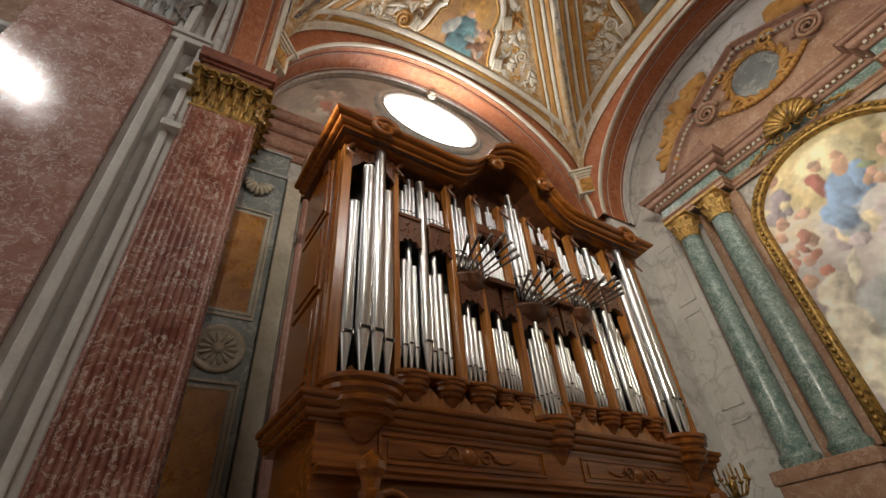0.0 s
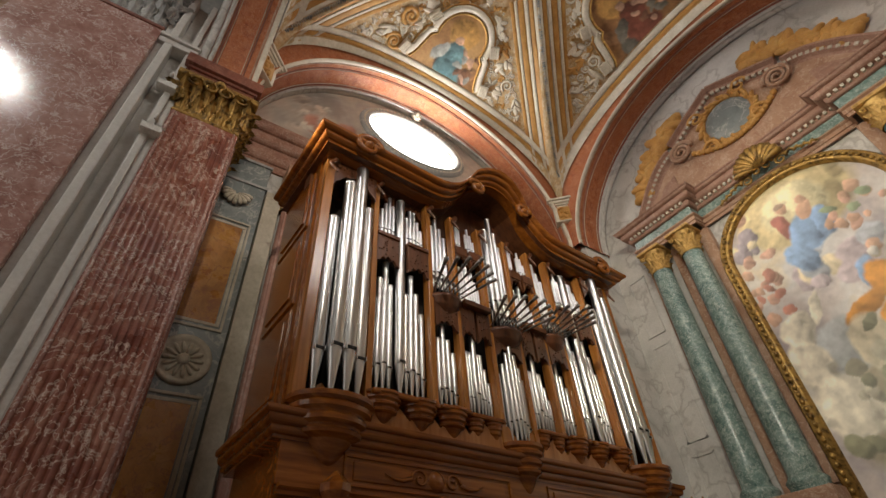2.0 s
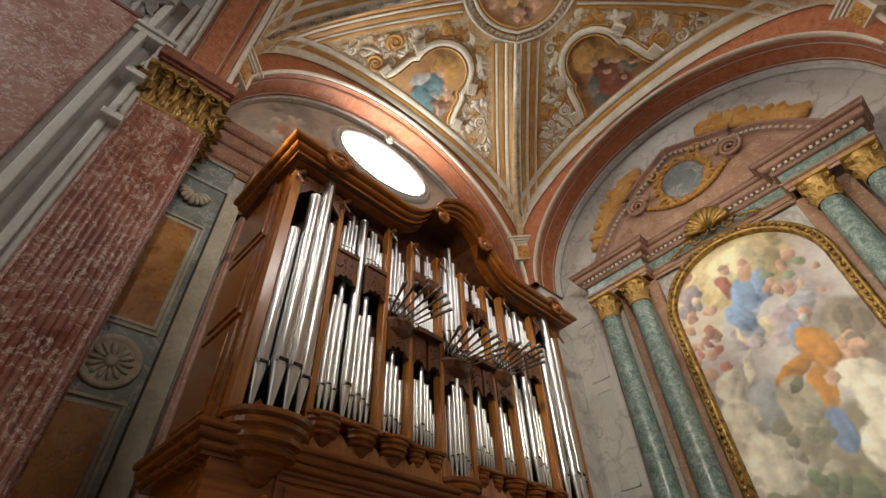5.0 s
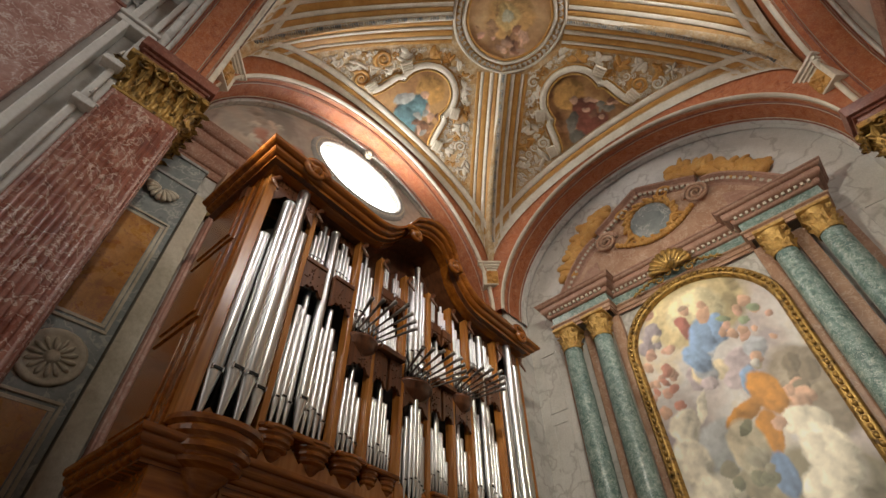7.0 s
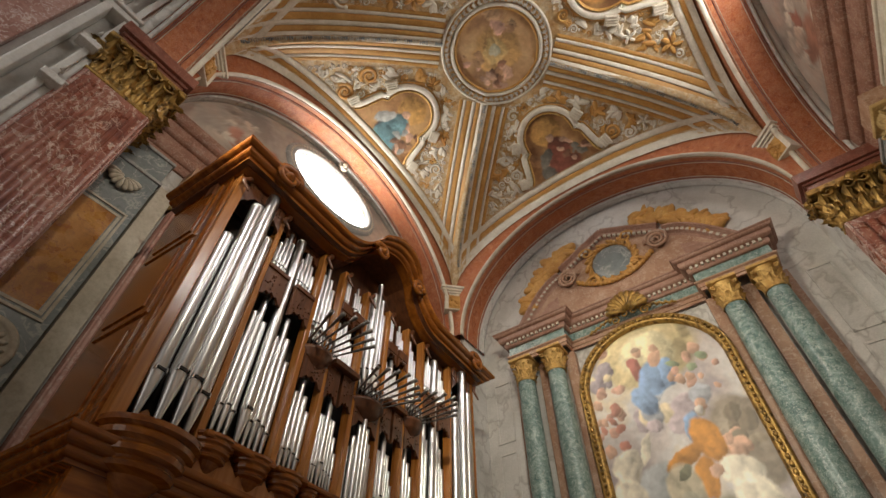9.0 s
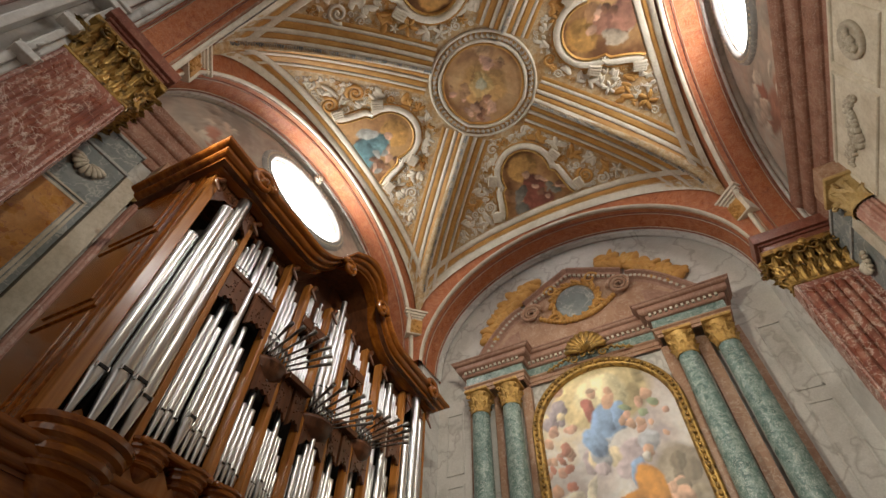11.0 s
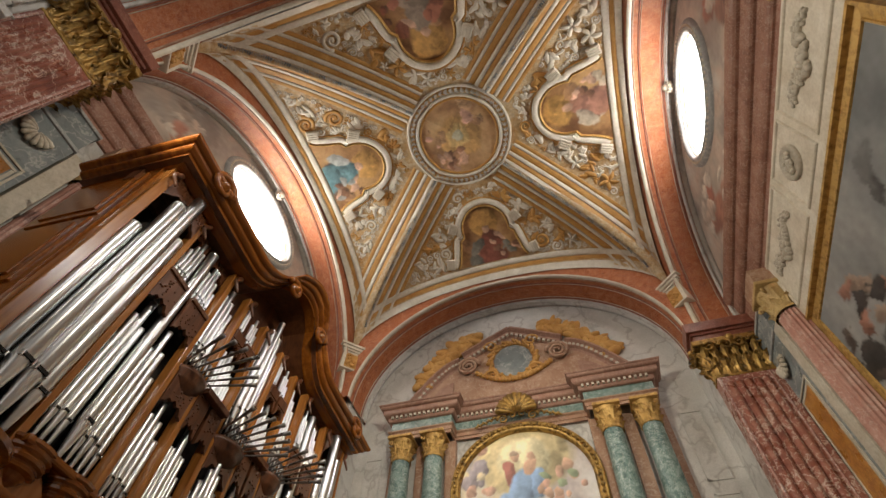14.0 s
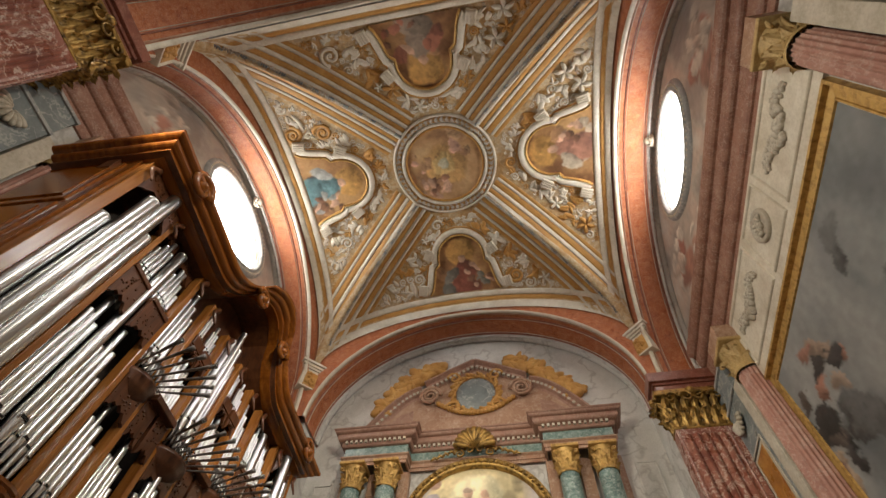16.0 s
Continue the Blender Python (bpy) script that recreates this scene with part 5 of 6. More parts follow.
def floodlight(y, z):
    root = thing("floodlight", "small white floodlight on a wall bracket", "lamp", "floodlights", m=Matrix.Translation((-5.22, y, z)))
    bm = bmesh.new()
    box(bm, -5.28, -5.04, y - 0.17, y + 0.17, z - 0.13, z + 0.02, 0.02)
    part("housing", bm, M["white_paint"], root, "grey box housing")
    bm = bmesh.new()
    box(bm, -5.26, -5.06, y - 0.14, y + 0.14, z + 0.02, z + 0.04)
    part("glass", bm, M["tin"], root)
    bm = bmesh.new()
    tube(bm, [(-5.32, y, z + 0.35), (-5.16, y, z + 0.35), (-5.02, y, z + 0.3), (-4.97, y, z + 0.1)], 0.025, 6)
    tube(bm, [(-5.16, y - 0.2, z + 0.12), (-5.16, y + 0.2, z + 0.12)], 0.02, 6)
    part("bracket", bm, M["white_paint"], root, "", True)


floodlight(-1.44, 9.5)
floodlight(-1.57, 10.85)
# carved nave entablature beyond the pier
ent = thing("nave_entablature", "pale stone nave entablature with dentils beyond the pier", "entablature", kind="structure", m=Matrix.Translation((-7, -8, 9)))
bm = bmesh.new()
prof = moulding([(-0.3, 9.6), (0, 9.6), (0, 9.9), (0.08, 9.98), (0.08, 10.2), (0.0, 10.25), (0.0, 10.8), (0.15, 10.95), (0.15, 11.2), (0.5, 11.4), (0.5, 11.6), (0.7, 11.9), (-0.3, 12.0)])
sweep(bm, prof, [(-6.8, y, 0) for y in (-15.9, -10, -4.2)], [(1, 0, 0)] * 3)
part("course", bm, M["grey"], ent)
for k in range(40):
    bm = bmesh.new()
    y = -4.4 - k * 0.26
    box(bm, -6.7, -6.45, y - 0.13, y, 11.02, 11.2, 0.015)
    part("dentil", bm, M["grey"], ent)
bm = bmesh.new()
box(bm, -7.4, -6.82, -15.9, -4.3, 0, 9.6)
box(bm, -7.4, -6.9, -15.9, -4.3, 12.0, 19.0)
part("wall", bm, M["salmon"], ent)

# ---- vault decoration ----


def vxy(x, y, off=0.0):
    """The vault's underside over the plan point (x, y); off: metres below it."""
    dx, dy = x / VX, (y - CY) / (VF - CY)
    if abs(dx) >= abs(dy):
        cell, q = (CELLS[1], dy) if dx > 0 else (CELLS[0], -dy)
    else:
        cell, q = (CELLS[2], -dx) if dy > 0 else (CELLS[3], dx)
    w = max(abs(dx), abs(dy), 1e-6)
    return vault(cell, 0.5 + 0.5 * min(1, max(-1, q / w)), 1 - w, off)


def vframe(x, y, off, turn=0.0):
    """A pose on the vault: x and y along it, z down from it."""
    p = vxy(x, y, off)
    n = (vxy(x, y + 0.05, off) - p).cross(vxy(x + 0.05, y, off) - p).normalized()
    if n.z > 0:
        n = -n
    a = (vxy(x + 0.05, y, off) - p).normalized()
    m = Matrix((a, n.cross(a), n)).transposed().to_4x4()
    return Matrix.Translation(p) @ m @ pose(0, 0, 0, 0, 0, turn)


R2 = math.sqrt(0.5)
ribs = thing("vault_ribs", "white and ochre stucco ribs with garlands along the groins", "ribs", kind="structure", m=Matrix.Translation((0, CY, ZTOP)))
BANDS = ((0.04, 0.13, "stucco_white", 0.035), (0.14, 0.28, "ochre", 0.02), (0.29, 0.42, "stucco_white", 0.045), (0.43, 0.62, "ochre", 0.02), (0.63, 0.73, "stucco_white", 0.035), (0.74, 0.86, "ochre", 0.015))
SHAPE = ((0.0, 0.0), (0.08, 0.7), (0.3, 1.0), (0.7, 1.0), (0.92, 0.7), (1.0, 0.0))
for ex, ey in ((-1, -1), (1, -1), (1, 1), (-1, 1)):
    for o0, o1, mname, h in BANDS:
        for sg in (-1, 1):
            bm = bmesh.new()

            def f(u, v):
                k, hh = SHAPE[round(v * 5)]
                o = o0 + (o1 - o0) * k
                t = 1.78 + (7.42 - o - 1.78) * u
                return vxy(ex * R2 * t - sg * ey * R2 * o, CY + ey * R2 * t + sg * ex * R2 * o, 0.012 + h * hh)
            grid(bm, f, 30, 5)
            part("band", bm, M[mname], ribs, "", True)
    for k in range(34):        # garland of bound leaves along the groin
        t = 1.9 + 5.25 * k / 33
        m = vframe(ex * R2 * t, CY + ey * R2 * t, 0.08, math.degrees(math.atan2(ey, ex)))
        bm = bmesh.new()
        for q in range(4):
            a = random.uniform(-0.9, 0.9)
            tube(bm, [m @ Vector((0.13 * (w - 0.5) * math.cos(a), 0.1 * (q - 1.5) / 1.5 + 0.06 * (w - 0.5) * math.sin(a), 0.05 * math.sin(w * math.pi))) for w in (0, 0.5, 1)], [0.012, 0.035, 0.01], 5)
        part("garland_leaf", bm, M["stucco"] if k % 3 else M["blue_grey"], ribs, "", True)

edge = thing("vault_edge_bands", "white and ochre stucco bands along the vault edges", "bands", kind="structure", m=Matrix.Translation((0, CY, 17)))
for ci, cell in enumerate(CELLS):
    for b0, b1, mname, h in ((0.0, 0.13, "stucco_white", 0.05), (0.14, 0.26, "ochre", 0.025), (0.27, 0.45, "stucco_white", 0.04)):
        bm = bmesh.new()

        def f(u, v):
            k, hh = SHAPE[round(v * 5)]
            b = (b0 + (b1 - b0) * k) / 5.15
            return vault(cell, 0.01 + 0.98 * u, b, 0.012 + h * hh)
        grid(bm, f, 48, 5)
        part("band", bm, M[mname], edge, "", True)

med = thing("vault_medallion", "round painted medallion with a glowing sky in a stucco ring", "medallion", m=Matrix.Translation((0, CY, ZTOP)))
bm = bmesh.new()
grid(bm, lambda u, v: vxy(1.33 * v * math.cos(2 * math.pi * u) + 1e-4, CY + 1.33 * v * math.sin(2 * math.pi * u), 0.03), 160, 40, close_u=True)
GLORY = [(0.0, CY, 0.8, 0.8, 0, (0.52, 0.31, 0.12)), (0.0, CY, 0.42, 0.42, 0, (0.60, 0.42, 0.18)), (0.0, CY, 0.2, 0.2, 0, (0.46, 0.45, 0.33))]
GLORY += cluster(14, -0.35, CY + 0.75, 0.35, 0.16, 0.2, [(0.30, 0.15, 0.09), (0.40, 0.22, 0.12), SKIN]) + cluster(10, 0.6, CY - 0.6, 0.25, 0.25, 0.18, [(0.44, 0.28, 0.16), ROSY, (0.32, 0.18, 0.1)]) + cluster(8, -0.7, CY - 0.3, 0.2, 0.3, 0.18, [ROSY, (0.40, 0.24, 0.13)])
colour_mesh(part("canvas", bm, M["painted"], med, "painted clouds round a golden glow", True), (0, 1), [(0.26, 0.14, 0.07), (0.42, 0.25, 0.12), (0.52, 0.35, 0.18)], GLORY, seed=9, grain=1.6, warp=0.12)
for r0, r1, mname, h in ((1.29, 1.37, "ochre", 0.08), (1.38, 1.49, "stucco_white", 0.10), (1.51, 1.69, "ochre", 0.05), (1.70, 1.79, "stucco_white", 0.08)):
    bm = bmesh.new()

    def f(u, v):
        k, hh = SHAPE[round(v * 5)]
        r = r0 + (r1 - r0) * k
        return vxy(r * math.cos(2 * math.pi * u), CY + r * math.sin(2 * math.pi * u), 0.015 + h * hh)
    grid(bm, f, 72, 5, close_u=True)
    part("ring", bm, M[mname], med, "", True)
for k in range(56):
    a = 2 * math.pi * k / 56
    m = vframe(1.60 * math.cos(a), CY + 1.60 * math.sin(a), 0.06, math.degrees(a) + 90)
    bm = bmesh.new()
    for q in (-1, 0, 1):
        tube(bm, [m @ Vector((0.07 * w, 0.05 * q + 0.03 * w * q, 0.04 * (1 - w * w))) for w in (-1, 0, 1)], [0.012, 0.032, 0.01], 5)
    part("ring_leaf", bm, M["stucco"], med, "", True)

# four framed pictures
AXES = {0: (-1, 0), 1: (1, 0), 2: (0, 1), 3: (0, -1)}


def cell_xy(ci, a, b):
    """Plan point of web ci: a across from its middle, b in from its edge."""
    ux, uy = AXES[ci]
    r = (VX if ux else VF - CY) - b
    return ux * r - uy * a, CY + uy * r + ux * a


def half_width(b):
    if b < 1.55:
        t = (b - 0.5) / 1.05
        return 1.32 - 0.36 * t ** 0.6
    return math.sqrt(max(0.0, 0.82 ** 2 - ((b - 1.75) if b > 1.75 else 0.0) ** 2))


BMAX = 1.75 + 0.82
OUT = [(half_width(0.5 + 1.05 * k / 8), 0.5 + 1.05 * k / 8) for k in range(9)]
OUT += [(0.82, 1.57)] + [(0.82 * math.cos(math.pi * k / 24), 1.75 + 0.82 * math.sin(math.pi * k / 24)) for k in range(13)]
OUT = [(-a, b) for a, b in OUT] + [(a, b) for a, b in OUT[::-1][1:]]
PICS = (("vault painting of a teal robe on gold", (0.13, 0.235, 0.25), (0.34, 0.34, 0.31)), ("vault painting of a red robe in clouds", (0.33, 0.16, 0.11), (0.48, 0.40, 0.30)), ("vault painting of a dark red robe", (0.25, 0.085, 0.055), (0.17, 0.16, 0.13)), ("vault painting in brown and gold", (0.26, 0.2, 0.15), (0.34, 0.13, 0.08)))
for ci, (text, robe, second) in enumerate(PICS):
    root = thing("vault_painting", text + " in a stucco frame", "painting", "vault paintings", m=Matrix.Translation(vxy(*cell_xy(ci, 0, 1.5))))
    bm = bmesh.new()
    grid(bm, lambda u, v: vxy(*cell_xy(ci, (2 * u - 1) * half_width(0.5 + (BMAX - 0.502) * v), 0.5 + (BMAX - 0.502) * v), 0.03), 80, 80)
    px, py = cell_xy(ci, 0, 1.45)
    ux, uy = AXES[ci]
    colour_mesh(part("canvas", bm, M["painted"], root, text, True), (0, 1), [(0.17, 0.08, 0.035), (0.32, 0.17, 0.07), (0.46, 0.28, 0.12)], pic_forms(px, py, -ux, -uy, robe, second, (0.52, 0.29, 0.09)), seed=30 + ci, grain=1.5, warp=0.09)
    nrm = []
    for i in range(len(OUT)):
        p, q = OUT[max(0, i - 1)], OUT[min(len(OUT) - 1, i + 1)]
        ta, tb = q[0] - p[0], q[1] - p[1]
        ln = math.hypot(ta, tb)
        nrm.append((-tb / ln, ta / ln))
    for w0, w1, mat_name, h in ((-0.01, 0.07, "ochre", 0.08), (0.08, 0.30, "stucco_white", 0.11), (0.31, 0.36, "ochre", 0.05)):
        bm = bmesh.new()

        def f(u, v):
            i = round(u * (len(OUT) - 1))
            k, hh = SHAPE[round(v * 5)]
            w = w0 + (w1 - w0) * k
            return vxy(*cell_xy(ci, OUT[i][0] + nrm[i][0] * w, max(0.45, OUT[i][1] + nrm[i][1] * w)), 0.02 + h * hh)
        grid(bm, f, len(OUT) - 1, 5)
        part("frame_band", bm, M[mat_name], root, "", True)
    bm = bmesh.new()
    line = [(OUT[i][0] + (OUT[i + 1][0] - OUT[i][0]) * q + nrm[i][0] * 0.03, OUT[i][1] + (OUT[i + 1][1] - OUT[i][1]) * q + nrm[i][1] * 0.03) for i in range(len(OUT) - 1) for q in (0.0, 0.25, 0.5, 0.75)]
    tube(bm, [vxy(*cell_xy(ci, a, b), 0.1) for a, b in line], [0.032 if k % 2 else 0.016 for k in range(len(line))], 6)
    part("beading", bm, M["gold"], root, "gilt beading", True)
    for a, b, tw in ((-1.18, 2.02, 30), (1.18, 2.02, -30), (-1.6, 0.75, 15), (1.6, 0.75, -15)):
        m = vframe(*cell_xy(ci, a, b), 0.02, math.degrees(math.atan2(AXES[ci][1], AXES[ci][0])) + tw)
        bm = bmesh.new()
        box(bm, -0.2, 0.2, -0.16, 0.16, 0, 0.14, 0.03)
        for k in range(4):
            box(bm, -0.17, 0.17, -0.14 + 0.08 * k, -0.1 + 0.08 * k, 0.12, 0.17, 0.008)
        bm.transform(m)
        part("console", bm, M["stucco_white"], root, "fluted white stucco console")

# scrollwork and rounded relief that fills the webs
bm_w, bm_o = bmesh.new(), bmesh.new()
rng = random.Random(5)


def free_spot(a, b, gap):
    diag = (5.28 - b - abs(a)) * R2
    if diag < 0.9 + gap * 0.5 or b < 0.5 + gap * 0.6 or math.hypot(5.28 - b, a) < 1.9 + gap:
        return False
    if b < BMAX + 0.3 + gap and abs(a) < (half_width(min(max(b, 0.5), BMAX - 0.01)) if b < BMAX else 0.0) + 0.34 + gap:
        return False
    return True


taken = []
for ci in range(4):
    taken = []
    for size, tries in ((0.34, 700), (0.24, 1200), (0.16, 2200), (0.10, 3500), (0.06, 5000)):
        for _ in range(tries):
            a, b = rng.uniform(-4.6, 4.6), rng.uniform(0.5, 3.4)
            if not free_spot(a, b, size) or any((a - c) ** 2 + (b - d) ** 2 < (size * 0.72 + e) ** 2 for c, d, e in taken):
                continue
            taken.append((a, b, size * 0.72))
            m = vframe(*cell_xy(ci, a, b), 0.015, rng.uniform(0, 360)) @ Matrix.Diagonal((1, 1, 0.5, 1))
            kind = rng.random()
            tgt = bm_w if rng.random() < 0.72 else bm_o
            if size >= 0.16 and kind < 0.62:      # rounded plain forms in a group
                for q in range(6):
                    bmesh.ops.create_icosphere(tgt, subdivisions=2, radius=1.0, matrix=m @ pose(rng.uniform(-0.6, 0.6) * size, rng.uniform(-0.5, 0.5) * size, 0.0, 0, 0, rng.uniform(0, 180)) @ Matrix.Diagonal((size * rng.uniform(0.35, 0.7), size * rng.uniform(0.16, 0.3), size * rng.uniform(0.25, 0.42), 1)))
            elif kind < 0.85:
                scroll(tgt, (0, 0), size * 0.9, rng.uniform(1.2, 1.9), size * 0.2, m @ Matrix.Diagonal((rng.choice((-1, 1)), 1, 1, 1)), 6)
                bmesh.ops.create_icosphere(tgt, subdivisions=1, radius=size * 0.22, matrix=m)
            else:
                for q in range(5):
                    an = q * 1.2566
                    tube(tgt, [m @ Vector((size * w * math.cos(an + 0.4 * w), size * w * math.sin(an + 0.4 * w), size * 0.3 * math.sin(w * 3))) for w in (0.05, 0.4, 0.75, 1.0)], [size * 0.1, size * 0.22, size * 0.2, size * 0.04], 5)
for name, b, mn, text in (("stucco_scrollwork", bm_w, "stucco_white", "white stucco scrolls and leaves over the vault"), ("ochre_scrollwork", bm_o, "ochre", "ochre stucco scrolls and leaves over the vault")):
    tagged(obj(name, b, M[mn], smooth=True), text, "stucco", kind="stuff")

# plinths at the rib feet
for ex, ey in ((-1, 0), (1, 0), (1, 1), (-1, 1)):
    sy = 1 if ey else -1
    px, py = ex * (VX + 0.08), (VF + 0.08) if ey else (VN - 0.08)
    root = thing("rib_plinth", "white stucco plinth with an ochre panel at a rib foot", "plinth", "rib plinths", m=Matrix.Translation((px, py, 12.6)))
    m = pose(px, py, 0, 0, 0, math.degrees(math.atan2(-sy, -ex)))
    bm = bmesh.new()
    box(bm, -0.35, 0.24, -0.34, 0.34, 13.0, 13.75, 0.02)
    bm.transform(m)
    part("block", bm, M["stucco_white"], root)
    bm = bmesh.new()
    for e, z0, z1 in ((0.05, 13.75, 13.83), (0.1, 13.83, 13.93), (0.16, 13.93, 14.02)):
        box(bm, -0.35, 0.24 + e, -0.34 - e, 0.34 + e, z0, z1, 0.015)
    bm.transform(m)
    part("cap", bm, M["stucco_white"], root, "moulded white cap")
    bm = bmesh.new()
    box(bm, 0.22, 0.255, -0.22, 0.22, 13.05, 13.65, 0.01)
    for k in range(14):
        bmesh.ops.create_icosphere(bm, subdivisions=1, radius=rng.uniform(0.05, 0.1), matrix=Matrix.Translation((0.25, rng.uniform(-0.14, 0.14), rng.uniform(13.1, 13.6))))
    bm.transform(m)
    part("panel", bm, M["ochre"], root, "ochre carved panel", True)

# ---- altar lunette, shell and small fittings ----
AF = pose(AX, AY, 0, 90, 0, 0)   # x along the wall, y up, z out from the wall


def alt(name, bm, material, label="", smooth=False):
    bm.transform(AF)
    return part(name, bm, material, altar, label, smooth)


def rake(pts, prof, name, material, label):
    bm = bmesh.new()
    vs = [Vector((x, z, 0)) for x, z in pts]
    nr = []
    for i in range(len(vs)):
        t = (vs[min(i + 1, len(vs) - 1)] - vs[max(i - 1, 0)]).normalized()
        nr.append(Vector((-t.y, t.x, 0)) if t.x > 0 else Vector((t.y, -t.x, 0)))
    sweep(bm, [(b, a) for a, b in prof], vs, nr, [Vector((0, 0, 1))] * len(vs))
    alt(name, bm, material, label)


RK = [(0.0, -0.28), (0.06, -0.28), (0.08, -0.2), (0.16, -0.14), (0.16, -0.06), (0.28, 0.02), (0.28, 0.08), (0.0, 0.1)]
for sg in (-1, 1):
    rake([(sg * (3.6 - 1.75 * k / 10), 12.3 + 1.6 * math.sin(k / 10 * 1.45)) for k in range(11)], RK, "curved_cornice", M["altar_red"], "curved red broken pediment")
    bm = bmesh.new()
    slab(bm, [(sg * 3.6, 11.9), (sg * 1.7, 11.9), (sg * 1.7, 13.7), (sg * 2.2, 13.55), (sg * 2.8, 13.1), (sg * 3.5, 12.3)][::sg], Matrix.Translation((0, 0, 0.0)), 0.06)
    alt("tympanum", bm, M["salmon"])
    bm = bmesh.new()
    scroll(bm, (0, 0), 0.38, 2.6, 0.07, pose(sg * 1.55, 13.55, 0.2) @ Matrix.Diagonal((-sg, 1, 1, 1)))
    alt("volute", bm, M["salmon"], "salmon scroll volute", True)
    for k in range(12):         # plain rounded ochre forms on the curved pediment
        t = k / 11
        x, z = sg * (3.2 - 1.9 * t), 13.15 + 1.75 * math.sin(t * 1.3)
        for q in range(6):
            bm = bmesh.new()
            bmesh.ops.create_icosphere(bm, subdivisions=2, radius=1.0, matrix=pose(x + rng.uniform(-0.2, 0.2), z + rng.uniform(-0.12, 0.34), 0.12, 0, 0, rng.uniform(0, 180)) @ Matrix.Diagonal((rng.uniform(0.16, 0.42), rng.uniform(0.08, 0.2), rng.uniform(0.08, 0.18), 1)))
            alt("ochre_relief", bm, M["ochre"], "plain rounded ochre relief", True)
rake([(-1.75, 14.1), (-0.9, 14.55), (0, 15.0)], RK, "gable_cornice", M["altar_red"], "red gable cornice")
rake([(1.75, 14.1), (0.9, 14.55), (0, 15.0)], RK, "gable_cornice", M["altar_red"], "red gable cornice")
block = bpy.data.meshes.new("dentil")
bm = bmesh.new()
box(bm, -0.045, 0.045, -0.19, -0.10, 0.1, 0.19)
bm.to_mesh(block)
bm.free()
block.materials.append(M["stucco"])
for sg in (-1, 1):
    spots = [(sg * 1.7 * (1 - k / 11), 14.05 + 0.92 * k / 11, -sg * 27) for k in range(11)]
    spots += [(sg * (3.5 - 1.6 * k / 12), 12.36 + 1.6 * math.sin((0.1 + 1.6 * k / 12) / 1.75 * 1.45), -sg * (52 - 40 * k / 12)) for k in range(13)]
    for x, z, turn in spots:
        d = new("dentil", block)
        d.parent, d.matrix_parent_inverse = altar, altar.matrix_basis.inverted()
        d.matrix_basis = AF @ pose(x, z, 0, 0, 0, turn)
    bm = bmesh.new()
    slab(bm, [(sg * 3.1, 12.15), (sg * 2.1, 12.15), (sg * 2.1, 13.05), (sg * 2.5, 12.9), (sg * 2.9, 12.55)][::sg], Matrix.Translation((0, 0, 0.06)), 0.03)
    alt("inset_panel", bm, M["altar_red"], "muted red inset panel")
bm = bmesh.new()
slab(bm, [(-1.75, 11.9), (1.75, 11.9), (1.75, 14.0), (0, 14.9), (-1.75, 14.0)], Matrix(), 0.05)
alt("gable", bm, M["salmon"], "salmon painted gable")
bm = bmesh.new()
lathe(bm, [(0.0, 0.16), (0.4, 0.14), (0.66, 0.08), (0.7, 0.05)], 32, m=pose(0, 13.6, 0.0) @ Matrix.Diagonal((0.95, 1.0, 1, 1)))
alt("medallion", bm, M["blue_grey"], "dark grey-blue oval medallion", True)
bm = bmesh.new()
for k in range(44):
    a = 2 * math.pi * k / 44
    r = 0.80 + 0.06 * math.sin(k * 2.1)
    bmesh.ops.create_icosphere(bm, subdivisions=1, radius=1.0, matrix=pose(r * math.cos(a), 13.6 + r * 1.02 * math.sin(a), 0.1, 0, 0, math.degrees(a) + 40) @ Matrix.Diagonal((0.13, 0.07, 0.09, 1)))
for k in range(22):
    t = k / 21 * 2 - 1
    bmesh.ops.create_icosphere(bm, subdivisions=1, radius=0.1, matrix=Matrix.Translation((1.25 * t, 12.72 + 0.5 * t * t, 0.12)))
for sg in (-1, 1):
    for z in (14.3, 13.0):
        scroll(bm, (0, 0), 0.26, 1.4, 0.06, pose(sg * 0.72, z, 0.14) @ Matrix.Diagonal((sg, 1, 1, 1)))
bm.transform(AF)
wreath = bmesh.new()
for k in range(49):
    a = 2 * math.pi * k / 48
    p = Vector((0.74 * math.cos(a), 13.6 + 0.76 * math.sin(a), 0.06))
    ring = [p] if k == 0 else ring + [p]
tube(wreath, [AF @ p for p in ring], 0.05, 6)
body = part("cartouche", wreath, M["ochre"], altar, "ochre scrolled cartouche with a garland", True)
pieces("garland", "leaf", bm, M["ochre"], altar, "ochre garland and scrolls", keep=1)

crest_shell = thing("gilt_shell", "gilt scallop shell with scrolls on top of the frame", "ornament", m=Matrix.Translation((AX, AY - 0.3, 10.95)))
bm = bmesh.new()
shell_fan(bm, Matrix.Translation((0, 11.05, 0.42)), 0.7, 11, 0.18)
for sg in (-1, 1):
    scroll(bm, (0, 0), 0.16, 1.5, 0.04, pose(sg * 0.45, 10.98, 0.42) @ Matrix.Diagonal((sg, 1, 1, 1)))
    for k in range(9):
        bmesh.ops.create_icosphere(bm, subdivisions=1, radius=1.0, matrix=pose(sg * (0.6 + 0.08 * k), 11.12 - 0.03 * k, 0.4, 0, 0, sg * (35 if k % 2 else -35)) @ Matrix.Diagonal((0.11, 0.04, 0.04, 1)))
bm.transform(AF)
pieces("shell", "rib", bm, M["gold_dark"], crest_shell, keep=1)
bm = bmesh.new()
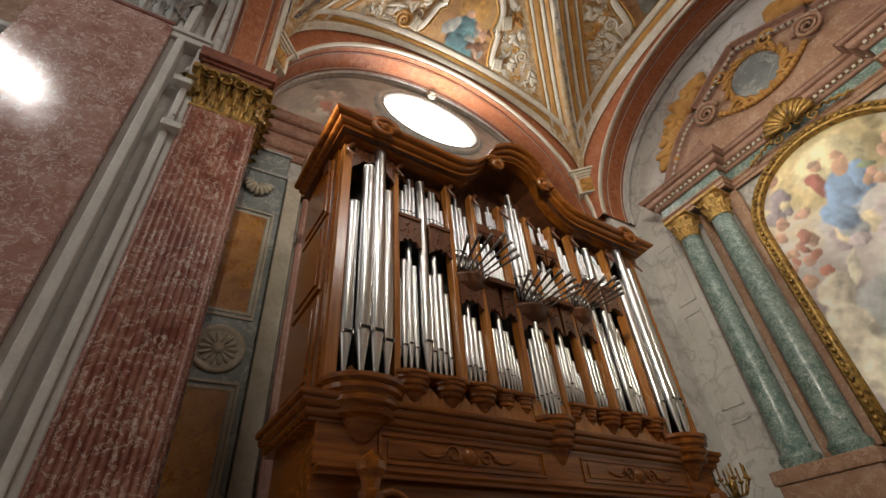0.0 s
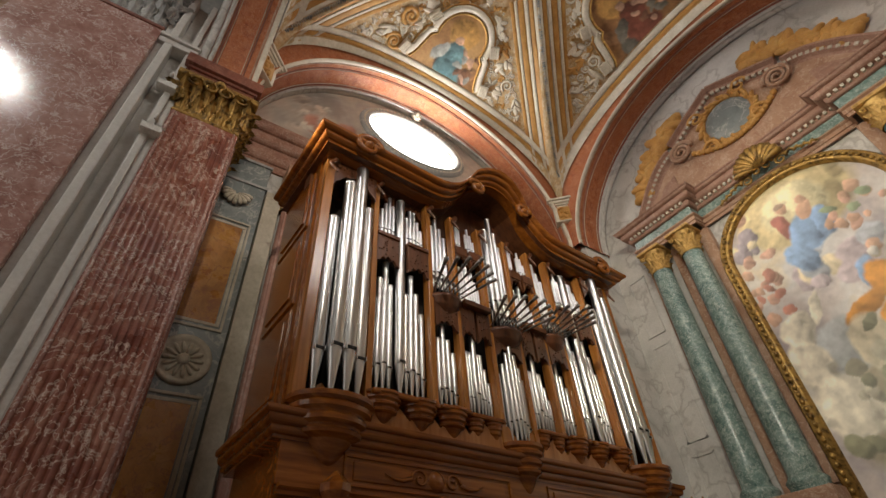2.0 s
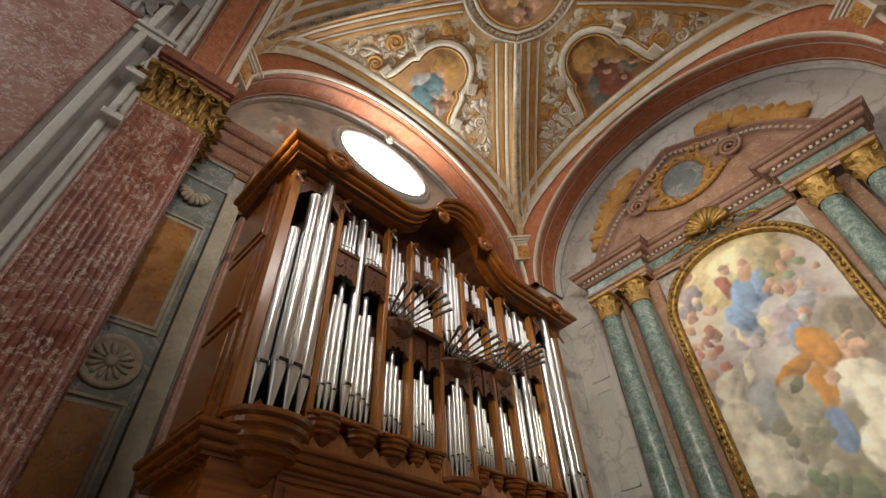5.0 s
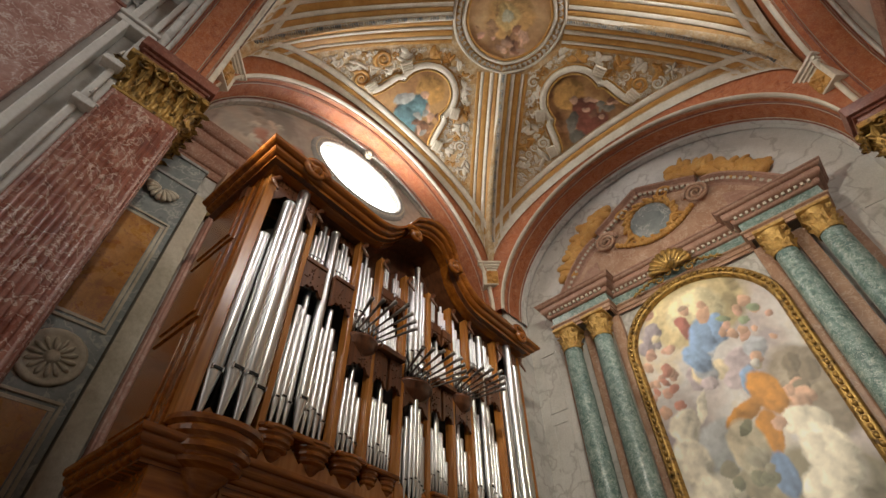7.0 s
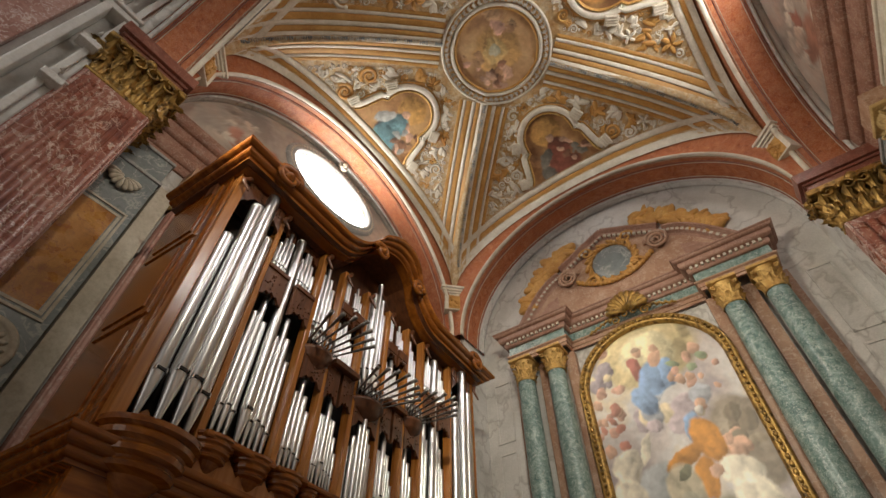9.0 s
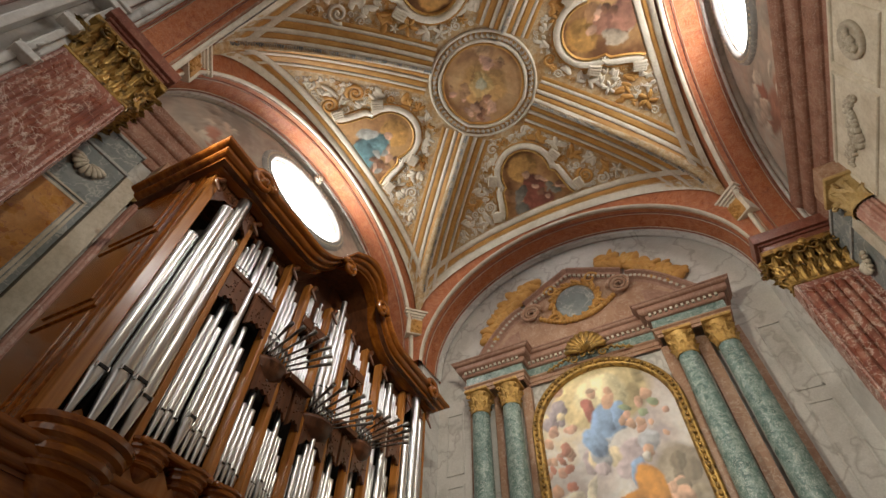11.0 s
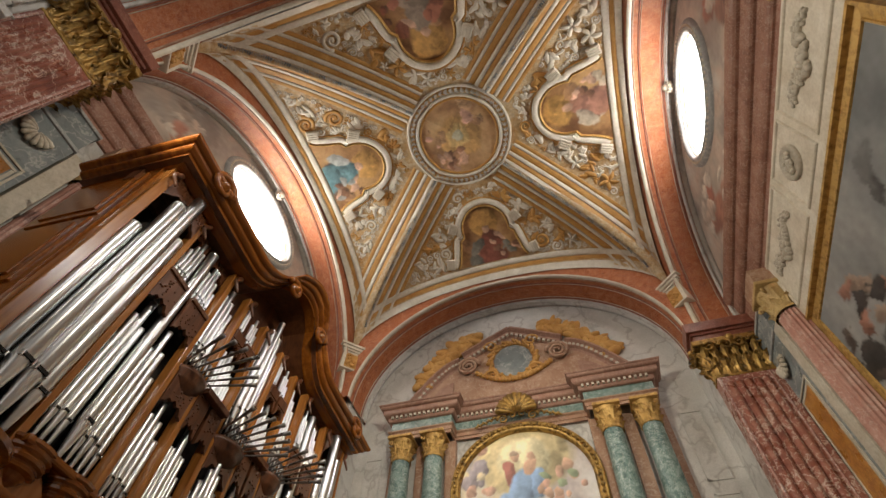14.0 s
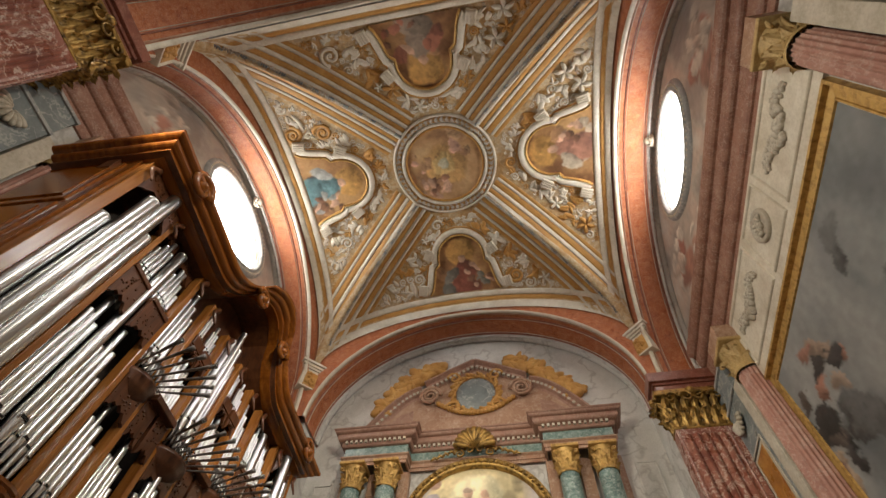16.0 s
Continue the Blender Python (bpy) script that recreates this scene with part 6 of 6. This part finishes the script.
for i in range(1, len(rows)):      # carved leaf buds along the gilt frame
    p0, p1 = rows[i - 1][0], rows[i][0]
    n = max(1, round((p1 - p0).length / 0.16))
    for k in range(n):
        p = p0.lerp(p1, k / n) + rows[i][1] * 0.14
        bmesh.ops.create_icosphere(bm, subdivisions=1, radius=1.0, matrix=Matrix.Translation(p + Vector((0, -0.16, 0))) @ Matrix.Rotation(math.atan2(p1.z - p0.z, p1.x - p0.x) * -1, 4, "Y") @ Matrix.Diagonal((0.075, 0.05, 0.06, 1)))
part("leaf_carving", bm, M["gold_dark"], painting, "gilt leaf carving", True)

# grisaille panels on the bare altar wall
for sg in (-1, 1):
    for z0, z1 in ((8.6, 10.6), (5.6, 8.3), (2.6, 5.3)):
        bm = bmesh.new()
        for a, b, c, d in ((4.35, 4.95, z1 - 0.06, z1), (4.35, 4.95, z0, z0 + 0.06), (4.35, 4.41, z0, z1), (4.89, 4.95, z0, z1)):
            box(bm, sg * a - AX * 0, sg * b - AX * 0, c, d, 0, 0.035, 0.008)
        bm.transform(AF)
        root = thing("wall_moulding", "shallow grey painted wall panel moulding", "moulding", "wall mouldings", "structure", Matrix.Translation((AX + sg * 4.65, AY, z0)))
        part("fillet", bm, M["wall"], root)

# branched candle stand beside the organ
cand = thing("candelabrum", "branched metal candelabrum with small candles", "candelabrum", m=Matrix.Translation((-4.14, 9.90, 0)))
bm = bmesh.new()
lathe(bm, [(0.0, 0.0), (0.3, 0.0), (0.28, 0.08), (0.08, 0.2), (0.05, 1.0), (0.08, 1.1), (0.04, 1.2), (0.04, 3.5), (0.09, 3.6), (0.03, 3.7), (0.0, 4.0)], 14, (-4.14, 9.90, 0))
part("stem", bm, M["gold_dark"], cand, "", True)
for k in range(8):
    a = k * math.pi / 4
    bm = bmesh.new()
    tube(bm, [(-4.14 + q * math.cos(a), 9.90 + q * math.sin(a), 3.5 - 0.25 * math.sin(q * 8) + q * 0.9) for q in (0.0, 0.1, 0.2, 0.32)], 0.018, 6)
    lathe(bm, [(0.0, 0.0), (0.05, 0.02), (0.06, 0.06), (0.02, 0.06), (0.02, 0.3), (0.0, 0.31)], 8, (-4.14 + 0.32 * math.cos(a), 9.90 + 0.32 * math.sin(a), 3.65))
    part("arm", bm, M["gold_dark"], cand, "", True)
